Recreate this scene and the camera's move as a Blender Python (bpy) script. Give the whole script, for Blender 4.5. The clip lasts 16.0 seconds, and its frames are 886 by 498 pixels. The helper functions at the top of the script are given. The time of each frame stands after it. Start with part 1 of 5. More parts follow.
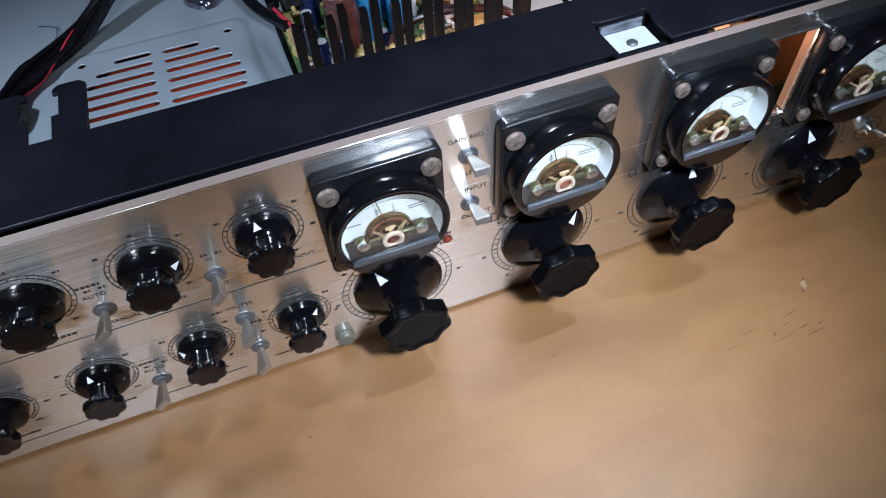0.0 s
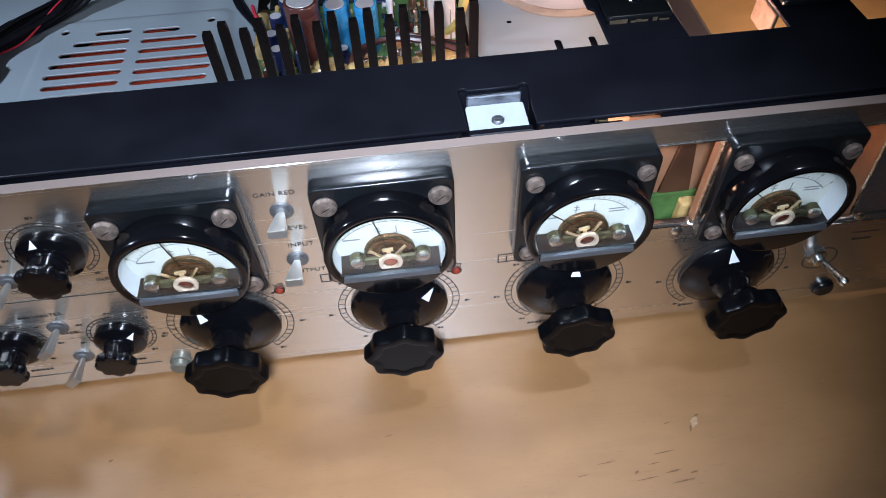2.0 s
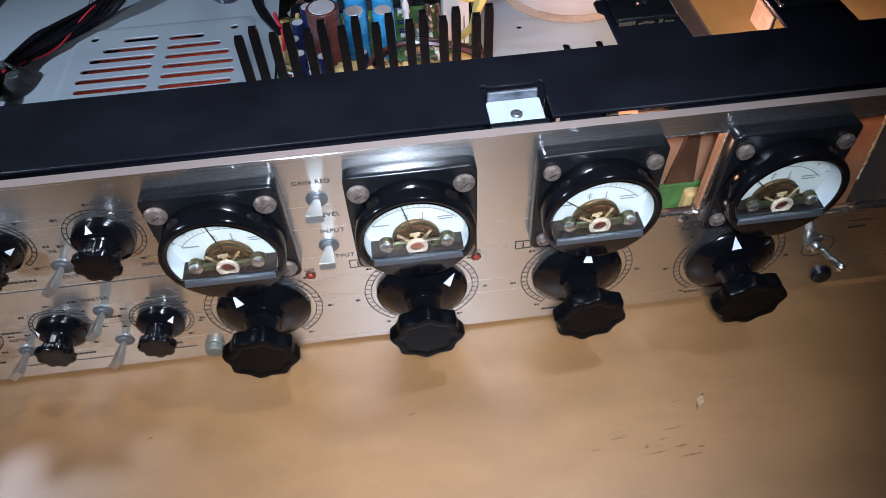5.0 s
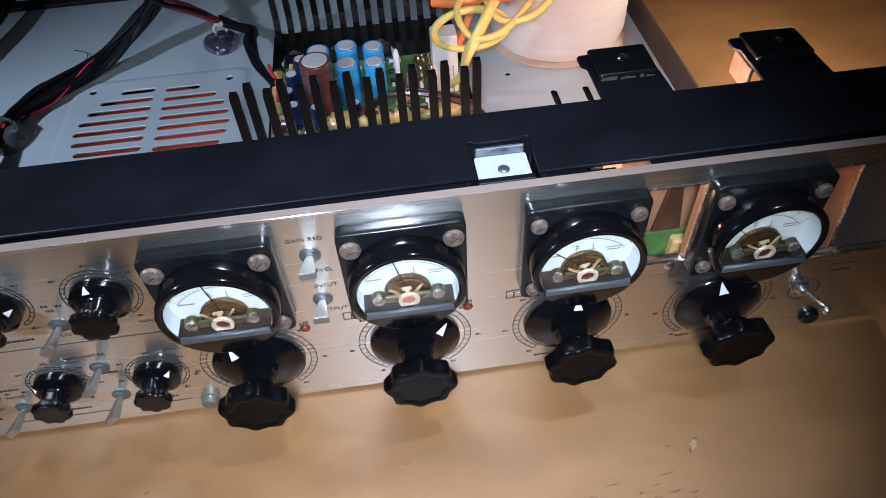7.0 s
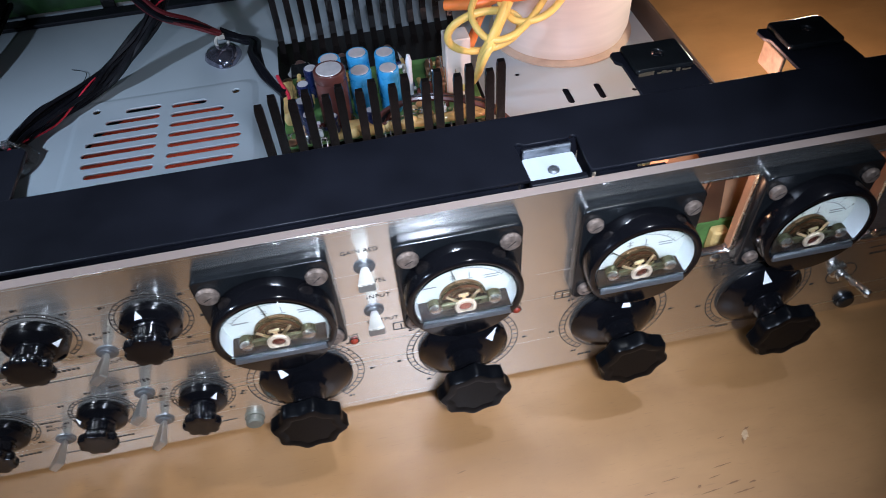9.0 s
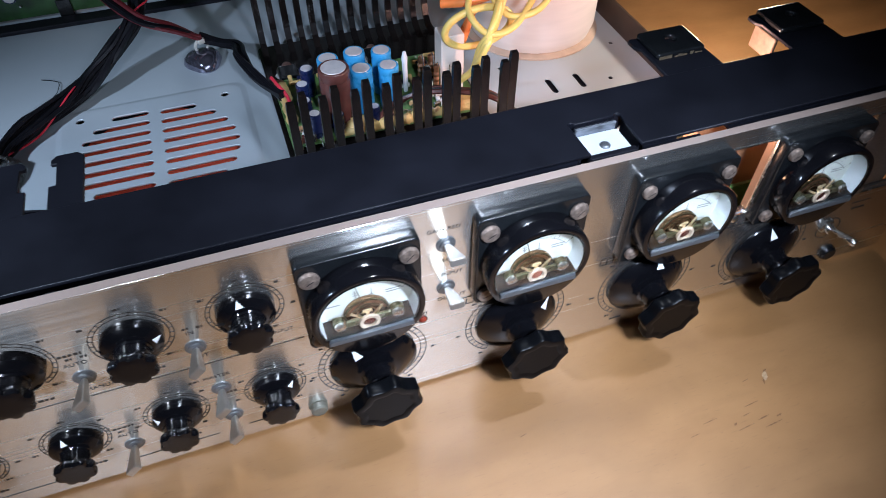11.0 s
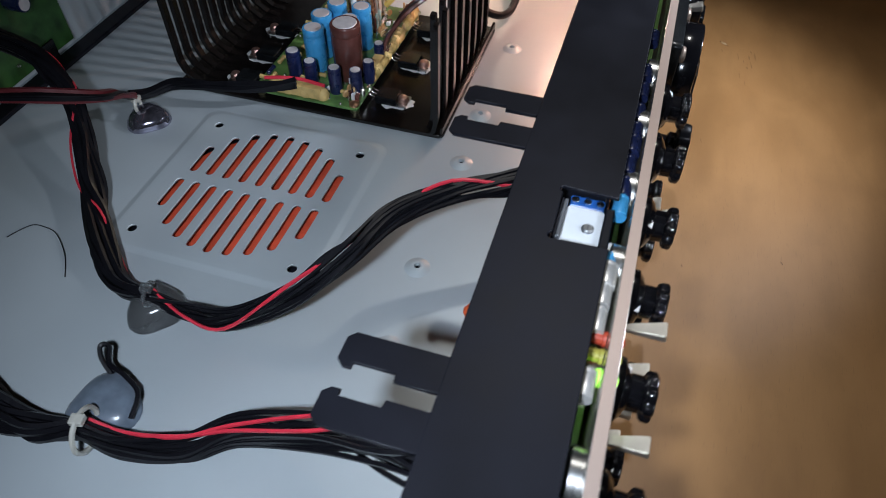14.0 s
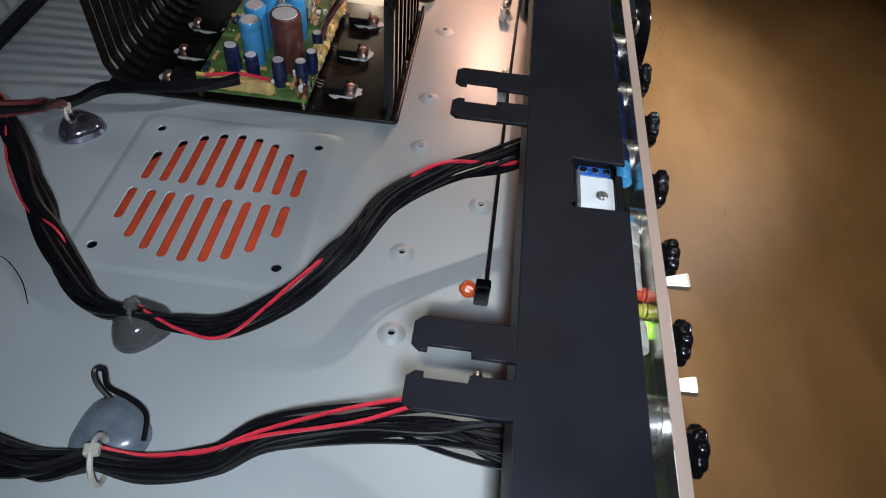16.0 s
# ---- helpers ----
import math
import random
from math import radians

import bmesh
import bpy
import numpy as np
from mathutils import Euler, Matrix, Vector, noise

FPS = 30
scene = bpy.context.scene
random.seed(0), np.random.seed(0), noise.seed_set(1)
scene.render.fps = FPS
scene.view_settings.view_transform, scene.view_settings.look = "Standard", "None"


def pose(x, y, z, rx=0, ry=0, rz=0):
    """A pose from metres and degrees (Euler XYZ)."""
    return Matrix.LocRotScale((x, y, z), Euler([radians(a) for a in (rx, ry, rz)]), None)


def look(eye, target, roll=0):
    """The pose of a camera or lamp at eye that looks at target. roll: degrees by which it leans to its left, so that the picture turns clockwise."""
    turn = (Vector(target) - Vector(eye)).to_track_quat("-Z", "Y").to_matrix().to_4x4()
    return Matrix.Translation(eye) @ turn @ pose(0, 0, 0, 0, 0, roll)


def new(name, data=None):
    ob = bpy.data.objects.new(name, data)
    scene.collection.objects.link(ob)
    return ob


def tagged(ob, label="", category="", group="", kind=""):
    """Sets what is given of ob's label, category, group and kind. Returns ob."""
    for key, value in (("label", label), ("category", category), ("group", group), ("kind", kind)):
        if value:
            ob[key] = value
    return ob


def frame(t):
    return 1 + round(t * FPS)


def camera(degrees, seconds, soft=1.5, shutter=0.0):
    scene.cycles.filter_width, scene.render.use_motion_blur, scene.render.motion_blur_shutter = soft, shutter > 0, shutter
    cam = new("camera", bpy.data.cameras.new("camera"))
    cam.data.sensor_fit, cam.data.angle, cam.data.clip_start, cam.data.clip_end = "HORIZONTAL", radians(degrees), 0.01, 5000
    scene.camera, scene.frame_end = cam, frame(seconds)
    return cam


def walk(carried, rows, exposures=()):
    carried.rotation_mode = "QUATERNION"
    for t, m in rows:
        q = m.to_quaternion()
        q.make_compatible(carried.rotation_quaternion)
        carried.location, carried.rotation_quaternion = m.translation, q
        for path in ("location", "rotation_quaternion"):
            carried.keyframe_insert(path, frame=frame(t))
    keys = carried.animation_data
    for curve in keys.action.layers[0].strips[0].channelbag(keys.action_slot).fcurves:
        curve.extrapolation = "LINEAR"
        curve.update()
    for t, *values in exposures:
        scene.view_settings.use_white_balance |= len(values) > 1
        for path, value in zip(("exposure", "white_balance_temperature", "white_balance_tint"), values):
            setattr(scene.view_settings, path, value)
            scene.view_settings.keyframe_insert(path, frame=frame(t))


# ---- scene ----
# The camera and its path.
cam = camera(66.3, 16.0, soft=0.9, shutter=0.4)
PATH = [
    (0, (-0.0862, -0.1275, 0.2053), (-0.0407, 0.0195, 0.0084), -4.47),
    (0.5, (-0.0688, -0.1240, 0.2029), (-0.0310, 0.0248, 0.0056), -3.83),
    (1, (-0.0441, -0.1217, 0.2001), (-0.0162, 0.0299, 0.0033), -3.32),
    (1.5, (-0.0187, -0.1195, 0.2001), (-0.0006, 0.0337, 0.0034), -2.86),
    (2, (-0.0063, -0.1182, 0.2003), (0.0061, 0.0359, 0.0038), -2.70),
    (2.5, (-0.0044, -0.1213, 0.2026), (0.0066, 0.0337, 0.0068), -3.19),
    (3, (-0.0068, -0.1232, 0.2026), (0.0038, 0.0320, 0.0069), -3.14),
    (3.5, (-0.0087, -0.1263, 0.2042), (0.0008, 0.0294, 0.0089), -3.38),
    (6, (-0.0148, -0.1319, 0.2096), (-0.0010, 0.0288, 0.0185), -3.12),
    (6.5, (-0.0120, -0.1323, 0.2125), (0.0025, 0.0328, 0.0253), -3.31),
    (7, (-0.0111, -0.1291, 0.2137), (0.0032, 0.0363, 0.0268), -3.61),
    (7.5, (-0.0122, -0.1259, 0.2117), (0.0023, 0.0389, 0.0243), -3.49),
    (8, (-0.0134, -0.1232, 0.2109), (0.0002, 0.0413, 0.0232), -3.82),
    (8.5, (-0.0132, -0.1226, 0.2119), (0.0004, 0.0422, 0.0243), -4.10),
    (9, (-0.0321, -0.1237, 0.2136), (-0.0095, 0.0412, 0.0270), -4.50),
    (11.5, (-0.1227, -0.1257, 0.2193), (-0.0482, 0.0242, 0.0336), 1.76),
    (12, (-0.1812, -0.1096, 0.2081), (-0.0800, 0.0209, 0.0204), 2.34),
    (12.5, (-0.2208, -0.0890, 0.2102), (-0.0975, 0.0208, 0.0225), 1.32),
    (13, (-0.2622, -0.0511, 0.2101), (-0.1177, 0.0290, 0.0226), 0.42),
    (13.5, (-0.2879, -0.0201, 0.2163), (-0.1340, 0.0454, 0.0305), 0.12),
    (14, (-0.3092, 0.0139, 0.2140), (-0.1508, 0.0622, 0.0267), 0.56),
    (14.5, (-0.3208, 0.0356, 0.2130), (-0.1588, 0.0655, 0.0249), 0.56),
    (15, (-0.3192, 0.0461, 0.2138), (-0.1569, 0.0809, 0.0268), -1.79),
    (15.5, (-0.3216, 0.0459, 0.2199), (-0.1545, 0.0600, 0.0345), 3.71),
    (16, (-0.3215, 0.0512, 0.2156), (-0.1583, 0.0573, 0.0262), 5.66),
]
EXPOSURES = [(0, -0.17, 5620, 10), (9, -0.14, 5620, 10), (12, 0.12, 5550, 10), (13, 0.07, 5800, 10), (14, -0.36, 6300, 10), (15, -0.36, 6500, 10), (16, -0.36, 6750, 10)]
walk(cam, [(t, look(eye, target, roll)) for t, eye, target, roll in PATH], EXPOSURES)

# ---- light ----
world = bpy.data.worlds.new("world")
scene.world = world
world.use_nodes = True
world.node_tree.nodes["Background"].inputs[0].default_value = (0.42, 0.60, 0.95, 1)
world.node_tree.nodes["Background"].inputs[1].default_value = 0.012


def point_lamp(name, at, watts, colour, radius):
    data = bpy.data.lights.new(name, "POINT")
    data.energy, data.color, data.shadow_soft_size = watts, colour, radius
    ob = new(name, data)
    ob.location = at
    return ob


def spot_lamp(name, at, target, watts, colour, radius, cone):
    data = bpy.data.lights.new(name, "SPOT")
    data.energy, data.color, data.shadow_soft_size = watts, colour, radius
    data.spot_size, data.spot_blend = radians(cone), 1.0
    ob = new(name, data)
    ob.matrix_world = look(at, target)
    return ob


# The room lamp over the table, the torch over the open case, the warm lamp inside the case under a tab, an added warm
# lamp beside the case.
spot_lamp("room_lamp", (0.20, 0.050, 0.80), (-0.105, -0.130, 0.0), 10.2, (1.0, 0.97, 0.91), 0.011, 39)
# Three fixed lamps stand in for one torch carried with the camera.
spot_lamp("torch_copy_front", (-0.015, -0.150, 0.235), (-0.005, -0.010, 0.048), 5.3, (0.92, 0.98, 1.10), 0.014, 70)
spot_lamp("torch", (-0.342, 0.044, 0.232), (-0.182, 0.082, 0.01), 3.55, (0.86, 0.97, 1.12), 0.008, 90)
spot_lamp("torch_copy_left", (-0.225, -0.200, 0.205), (-0.175, -0.002, 0.058), 2.9, (0.94, 0.97, 1.03), 0.010, 42)
# Warm lamp added out of sight to brighten the table beside the case.
point_lamp("added_warm_lamp", (0.188, 0.150, 0.074), 0.46, (1.0, 0.80, 0.60), 0.006)
point_lamp("case_lamp", (0.078, 0.050, 0.070), 0.42, (1.0, 0.52, 0.36), 0.004)


for x in (0.0585, 0.1140):
    point_lamp("pilot_lamp", (x, 0.0105, 0.0660), 0.0048, (1.0, 0.50, 0.26), 0.0015)


# ---- materials ----
def shader(name, colour, rough=0.5, metal=0.0, vary=0.12, scale=60.0, stretch=(1, 1, 1), bump=0.0, bump_scale=300.0, **extra):
    """A principled material whose colour and roughness vary at two scales, with fine relief."""
    m = bpy.data.materials.new(name)
    m.use_nodes = True
    nt = m.node_tree
    bsdf = nt.nodes["Principled BSDF"]
    coord = nt.nodes.new("ShaderNodeTexCoord")
    mapping = nt.nodes.new("ShaderNodeMapping")
    mapping.inputs["Scale"].default_value = stretch
    nt.links.new(coord.outputs["Object"], mapping.inputs[0])
    big = nt.nodes.new("ShaderNodeTexNoise")
    big.inputs["Scale"].default_value, big.inputs["Detail"].default_value = scale, 6
    nt.links.new(mapping.outputs[0], big.inputs["Vector"])
    ramp = nt.nodes.new("ShaderNodeValToRGB")
    low, high = [tuple(min(1, c * k) for c in colour) + (1,) for k in (1 - vary, 1 + vary)]
    ramp.color_ramp.elements[0].color, ramp.color_ramp.elements[1].color = low, high
    ramp.color_ramp.elements[0].position, ramp.color_ramp.elements[1].position = 0.32, 0.68
    nt.links.new(big.outputs["Fac"], ramp.inputs[0])
    nt.links.new(ramp.outputs[0], bsdf.inputs["Base Color"])
    span = nt.nodes.new("ShaderNodeMapRange")
    span.inputs["To Min"].default_value, span.inputs["To Max"].default_value = rough * 0.8, min(1, rough * 1.2)
    nt.links.new(big.outputs["Fac"], span.inputs["Value"])
    nt.links.new(span.outputs[0], bsdf.inputs["Roughness"])
    bsdf.inputs["Metallic"].default_value = metal
    if bump:
        fine = nt.nodes.new("ShaderNodeTexNoise")
        fine.inputs["Scale"].default_value, fine.inputs["Detail"].default_value = bump_scale, 4
        nt.links.new(mapping.outputs[0], fine.inputs["Vector"])
        relief = nt.nodes.new("ShaderNodeBump")
        relief.inputs["Strength"].default_value, relief.inputs["Distance"].default_value = bump, 0.0004
        nt.links.new(fine.outputs["Fac"], relief.inputs["Height"])
        nt.links.new(relief.outputs[0], bsdf.inputs["Normal"])
    for key, value in extra.items():
        bsdf.inputs[key.replace("_", " ")].default_value = value
    return m


def glowing(name, colour, strength):
    m = shader(name, colour, 0.3)
    bsdf = m.node_tree.nodes["Principled BSDF"]
    bsdf.inputs["Emission Color"].default_value = (*colour, 1)
    bsdf.inputs["Emission Strength"].default_value = strength
    return m


def brushed_metal():
    """Polished aluminium, brushed along x: reflections smear up and down."""
    m = shader("brushed_panel", (0.85, 0.83, 0.775), 0.24, 0.97, 0.03, 6.0, (0.7, 1, 30), 0.03, 60.0, Anisotropic=0.85, Anisotropic_Rotation=0.25)
    nt = m.node_tree
    tangent = nt.nodes.new("ShaderNodeTangent")
    tangent.direction_type = "UV_MAP"
    bsdf = nt.nodes["Principled BSDF"]
    nt.links.new(tangent.outputs[0], bsdf.inputs["Tangent"])
    # long fine brush lines in the roughness
    coord = [n for n in nt.nodes if n.type == "TEX_COORD"][0]
    mapping = nt.nodes.new("ShaderNodeMapping")
    mapping.inputs["Scale"].default_value = (2.5, 1, 1400)
    nt.links.new(coord.outputs["Object"], mapping.inputs[0])
    lines = nt.nodes.new("ShaderNodeTexNoise")
    lines.inputs["Scale"].default_value, lines.inputs["Detail"].default_value = 1.0, 5
    nt.links.new(mapping.outputs[0], lines.inputs["Vector"])
    span = nt.nodes.new("ShaderNodeMapRange")
    span.inputs["From Min"].default_value, span.inputs["From Max"].default_value = 0.3, 0.7
    span.inputs["To Min"].default_value, span.inputs["To Max"].default_value = 0.205, 0.285
    nt.links.new(lines.outputs["Fac"], span.inputs["Value"])
    nt.links.new(span.outputs[0], bsdf.inputs["Roughness"])
    relief = nt.nodes.new("ShaderNodeBump")
    relief.inputs["Strength"].default_value, relief.inputs["Distance"].default_value = 0.018, 0.00003
    nt.links.new(lines.outputs["Fac"], relief.inputs["Height"])
    nt.links.new(relief.outputs[0], bsdf.inputs["Normal"])
    return m


def wood():
    """Varnished wood: soft warm bands, faint streaks and short dark pores along x, under a satin coat."""
    m = shader("table_wood", (0.245, 0.122, 0.041), 0.42, 0, 0.16, 4.0, (1.2, 6, 6), 0.05, 60.0, Specular_IOR_Level=0.65)
    nt = m.node_tree
    bsdf = nt.nodes["Principled BSDF"]
    coord = [n for n in nt.nodes if n.type == "TEX_COORD"][0]
    colour = [n for n in nt.nodes if n.type == "VALTORGB"][0].outputs[0]

    def layer(colour, stretch, scale, low, high, most, tint, detail=4):
        mapping = nt.nodes.new("ShaderNodeMapping")
        mapping.inputs["Scale"].default_value = stretch
        nt.links.new(coord.outputs["Object"], mapping.inputs[0])
        grain = nt.nodes.new("ShaderNodeTexNoise")
        grain.inputs["Scale"].default_value, grain.inputs["Detail"].default_value = scale, detail
        grain.inputs["Distortion"].default_value = 0.4
        nt.links.new(mapping.outputs[0], grain.inputs["Vector"])
        cut = nt.nodes.new("ShaderNodeMapRange")
        cut.inputs["From Min"].default_value, cut.inputs["From Max"].default_value = low, high
        cut.inputs["To Max"].default_value = most
        nt.links.new(grain.outputs["Fac"], cut.inputs["Value"])
        mix = nt.nodes.new("ShaderNodeMix")
        mix.data_type = "RGBA"
        nt.links.new(cut.outputs[0], mix.inputs[0])
        nt.links.new(colour, mix.inputs[6])
        mix.inputs[7].default_value = (*tint, 1)
        return mix.outputs[2]

    colour = layer(colour, (1.4, 2.6, 1), 16, 0.40, 0.64, 0.55, (0.325, 0.170, 0.062))
    colour = layer(colour, (1.0, 1.6, 1), 38, 0.50, 0.70, 0.35, (0.200, 0.100, 0.034))
    colour = layer(colour, (1.2, 9, 9), 40, 0.54, 0.74, 0.16, (0.20, 0.090, 0.034))
    colour = layer(colour, (5, 40, 40), 44, 0.63, 0.72, 0.24, (0.13, 0.060, 0.024), 2)
    nt.links.new(colour, bsdf.inputs["Base Color"])
    return m


def glass(name, colour=(1, 1, 1), rough=0.0):
    m = bpy.data.materials.new(name)
    m.use_nodes = True
    nt = m.node_tree
    bsdf = nt.nodes["Principled BSDF"]
    bsdf.inputs["Base Color"].default_value = (*colour, 1)
    bsdf.inputs["Roughness"].default_value = rough
    bsdf.inputs["Transmission Weight"].default_value = 1.0
    bsdf.inputs["IOR"].default_value = 1.45
    return m


WOOD = wood()
PANEL = brushed_metal()
PANEL_EDGE = shader("panel_edge", (0.50, 0.39, 0.335), 0.5, 0.6, 0.06, 40, (0.3, 1, 1), 0.1, 300)
CHASSIS = shader("chassis_zinc", (0.44, 0.485, 0.505), 0.42, 0.2, 0.05, 14, (1, 1, 1), 0.05, 500)
BLACK_STEEL = shader("black_steel", (0.006, 0.0065, 0.010), 0.45, 0.0, 0.25, 50, (1, 1, 1), 0.03, 900, Specular_IOR_Level=0.2)
BLACK_GLOSS = shader("black_bakelite", (0.0035, 0.0035, 0.0045), 0.13, 0.0, 0.2, 120, (1, 1, 1), 0.02, 300, Specular_IOR_Level=0.38)
BLACK_GRIP = shader("black_grip", (0.0022, 0.0024, 0.003), 0.30, 0.0, 0.2, 120, (1, 1, 1), 0.03, 300, Specular_IOR_Level=0.07)
BLACK_METER = shader("black_meter_case", (0.007, 0.008, 0.009), 0.25, 0.0, 0.25, 160, (1, 1, 1), 0.05, 500, Specular_IOR_Level=0.5)
SINK_BLACK = shader("anodised_black", (0.0065, 0.0052, 0.0048), 0.24, 0.0, 0.3, 80, (1, 1, 1), 0.06, 500, Specular_IOR_Level=0.4)
GREY_SILL = shader("grey_meter_sill", (0.07, 0.075, 0.08), 0.35, 0.0, 0.1, 160)
WHITE_INK = shader("white_mark", (0.82, 0.83, 0.84), 0.5, 0.0, 0.04, 200)
INK = shader("panel_ink", (0.035, 0.026, 0.020), 0.5, 0.0, 0.15, 600)
RED_INK = shader("red_lens", (0.22, 0.030, 0.015), 0.25, 0.0, 0.15, 300)
LINER = shader("meter_liner", (0.52, 0.56, 0.55), 0.35, 0.0, 0.05, 200)
DIAL = shader("dial_card", (0.52, 0.55, 0.48), 0.6, 0.0, 0.03, 120)
DIAL_INK = shader("dial_ink", (0.13, 0.14, 0.14), 0.6, 0.0, 0.1, 300)
OLIVE = shader("olive_bridge", (0.085, 0.09, 0.05), 0.28, 0.7, 0.2, 300, (1, 1, 1), 0.1, 900)
BRASS = shader("brass", (0.42, 0.38, 0.22), 0.34, 1.0, 0.15, 300, (1, 1, 1), 0.1, 900)
COPPER = shader("copper_coil", (0.66, 0.36, 0.22), 0.34, 1.0, 0.2, 300, (1, 1, 1), 0.2, 1500)
BAT = shader("polished_bat", (0.68, 0.65, 0.59), 0.35, 0.92, 0.06, 200, (1, 1, 1), 0.05, 900)
CHROME = shader("chrome", (0.80, 0.79, 0.75), 0.27, 1.0, 0.04, 300)
DARK_COIL = shader("dark_coil", (0.022, 0.017, 0.011), 0.3, 0.3, 0.3, 400, (1, 1, 1), 0.2, 1500)
BRONZE = shader("dark_bronze", (0.17, 0.098, 0.045), 0.26, 0.75, 0.5, 700, (1, 1, 1), 0.5, 900)
RUBY = shader("ruby_jewel", (0.05, 0.008, 0.006), 0.2, 0.0, 0.2, 600)
JEWEL = shader("brown_red_jewel", (0.17, 0.050, 0.030), 0.25, 0.0, 0.2, 600)
GOLD = shader("pale_gold", (0.72, 0.56, 0.34), 0.3, 0.8, 0.1, 300)
HUB = shader("hub_ring", (0.46, 0.37, 0.27), 0.4, 0.3, 0.08, 400)
DULL_SCREW = shader("dull_screw", (0.19, 0.145, 0.115), 0.42, 0.35, 0.45, 700, (1, 1, 1), 0.6, 900)
GREY_STEEL = shader("grey_steel", (0.22, 0.23, 0.24), 0.4, 0.8, 0.2, 400, (1, 1, 6), 0.2, 800)
ROUGH_ZINC = shader("rough_zinc", (0.13, 0.14, 0.155), 0.5, 0.5, 0.55, 500, (0.4, 1, 1), 0.5, 900)
STEEL = shader("bright_steel", (0.66, 0.66, 0.65), 0.28, 1.0, 0.08, 300)
WHITE_PLATE = shader("white_plate", (0.60, 0.65, 0.70), 0.4, 0.15, 0.04, 200)
RED_FILTER = shader("red_filter", (0.66, 0.080, 0.030), 0.7, 0.0, 0.2, 120)
BOARD = shader("green_board", (0.10, 0.20, 0.055), 0.35, 0.0, 0.35, 160, (1, 1, 1), 0.1, 600)
BOARD_DARK = shader("dark_green_board", (0.025, 0.075, 0.018), 0.35, 0.0, 0.4, 120, (1, 1, 1), 0.1, 600)
BOARD_YELLOW = shader("connector_yellow", (0.62, 0.43, 0.16), 0.5, 0.0, 0.15, 300)
TERMINAL_BLUE = shader("terminal_blue", (0.020, 0.10, 0.36), 0.3, 0.0, 0.12, 300)
BLUE_CAP = shader("blue_sleeve", (0.06, 0.32, 0.62), 0.28, 0.0, 0.1, 200)
NAVY_CAP = shader("navy_sleeve", (0.010, 0.016, 0.060), 0.28, 0.0, 0.1, 200)
BROWN_CAP = shader("brown_sleeve", (0.10, 0.035, 0.028), 0.25, 0.0, 0.15, 200)
CAP_TOP = shader("aluminium_top", (0.66, 0.62, 0.61), 0.38, 0.25, 0.08, 300)
SOLDER = shader("solder", (0.72, 0.70, 0.66), 0.25, 1.0, 0.15, 900, (1, 1, 1), 0.4, 1500)
PASTE = shader("white_paste", (0.75, 0.74, 0.72), 0.7, 0.0, 0.05, 600)
TAPE = shader("white_tape", (0.70, 0.62, 0.55), 0.55, 0.0, 0.05, 30, (1, 1, 8), 0.25, 40)
WIRE_BLACK = shader("black_wire", (0.006, 0.006, 0.008), 0.36, 0.0, 0.2, 200, Specular_IOR_Level=0.22)
WIRE_RED = shader("red_wire", (0.62, 0.035, 0.06), 0.35, 0.0, 0.1, 200)
WIRE_DARKRED = shader("dark_red_wire", (0.10, 0.015, 0.018), 0.35, 0.0, 0.1, 200)
WIRE_YELLOW = shader("yellow_wire", (0.82, 0.60, 0.16), 0.35, 0.0, 0.08, 200)
WIRE_ORANGE = shader("orange_wire", (0.75, 0.22, 0.05), 0.35, 0.0, 0.08, 200)
NYLON = shader("clear_nylon", (0.80, 0.84, 0.86), 0.12, 0.0, 0.08, 200, (1, 1, 1), 0.3, 160, Transmission_Weight=0.92, IOR=1.35)
TIE = shader("natural_cable_tie", (0.42, 0.41, 0.36), 0.4, 0.0, 0.05, 300)
GLASS = glass("meter_glass")
WALL_PAINT = shader("wall_paint", (0.34, 0.33, 0.31), 0.8, 0.0, 0.05, 3, (1, 1, 1), 0.1, 90)
CEILING_PAINT = shader("ceiling_paint", (0.45, 0.45, 0.44), 0.85, 0.0, 0.04, 3, (1, 1, 1), 0.1, 90)
FLOOR_WOOD = shader("floor_board", (0.22, 0.14, 0.08), 0.5, 0.0, 0.2, 4, (1, 8, 1), 0.1, 60)
GREEN_LED = glowing("green_led_lit", (0.45, 1.0, 0.12), 1.1)
DIM_LED = shader("yellow_led", (0.30, 0.27, 0.05), 0.25, 0.0, 0.05, 300)
RED_LED = shader("red_led", (0.36, 0.05, 0.025), 0.25, 0.0, 0.05, 300)


# ---- building helpers ----
UP = Matrix.Identity(4)
OUT = pose(0, 0, 0, 90)  # turns a shape built along +z so that it stands out of the panel, along -y


def thing(name, at, label, category, group="", kind=""):
    ob = new(name)
    ob.empty_display_size = 0.01
    ob.location = at
    return tagged(ob, label, category, group, kind)


def part(name, shape, material, parent, label="", at=(0, 0, 0), turn=UP, smooth=False):
    """Links a bmesh or a mesh as one mesh object under a thing or a part."""
    if isinstance(shape, bmesh.types.BMesh):
        mesh = bpy.data.meshes.new(name)
        shape.to_mesh(mesh)
        shape.free()
    else:
        mesh = shape
        mesh.name = name
    m = Matrix.Translation(at) @ turn
    mesh.transform(m)
    if smooth:
        for p in mesh.polygons:
            p.use_smooth = True
        mesh.set_sharp_from_angle(angle=radians(38))
    mesh.materials.clear()
    mesh.materials.append(material)
    ob = new(name, mesh)
    ob.parent = parent
    if label:
        tagged(ob, label)
    return ob


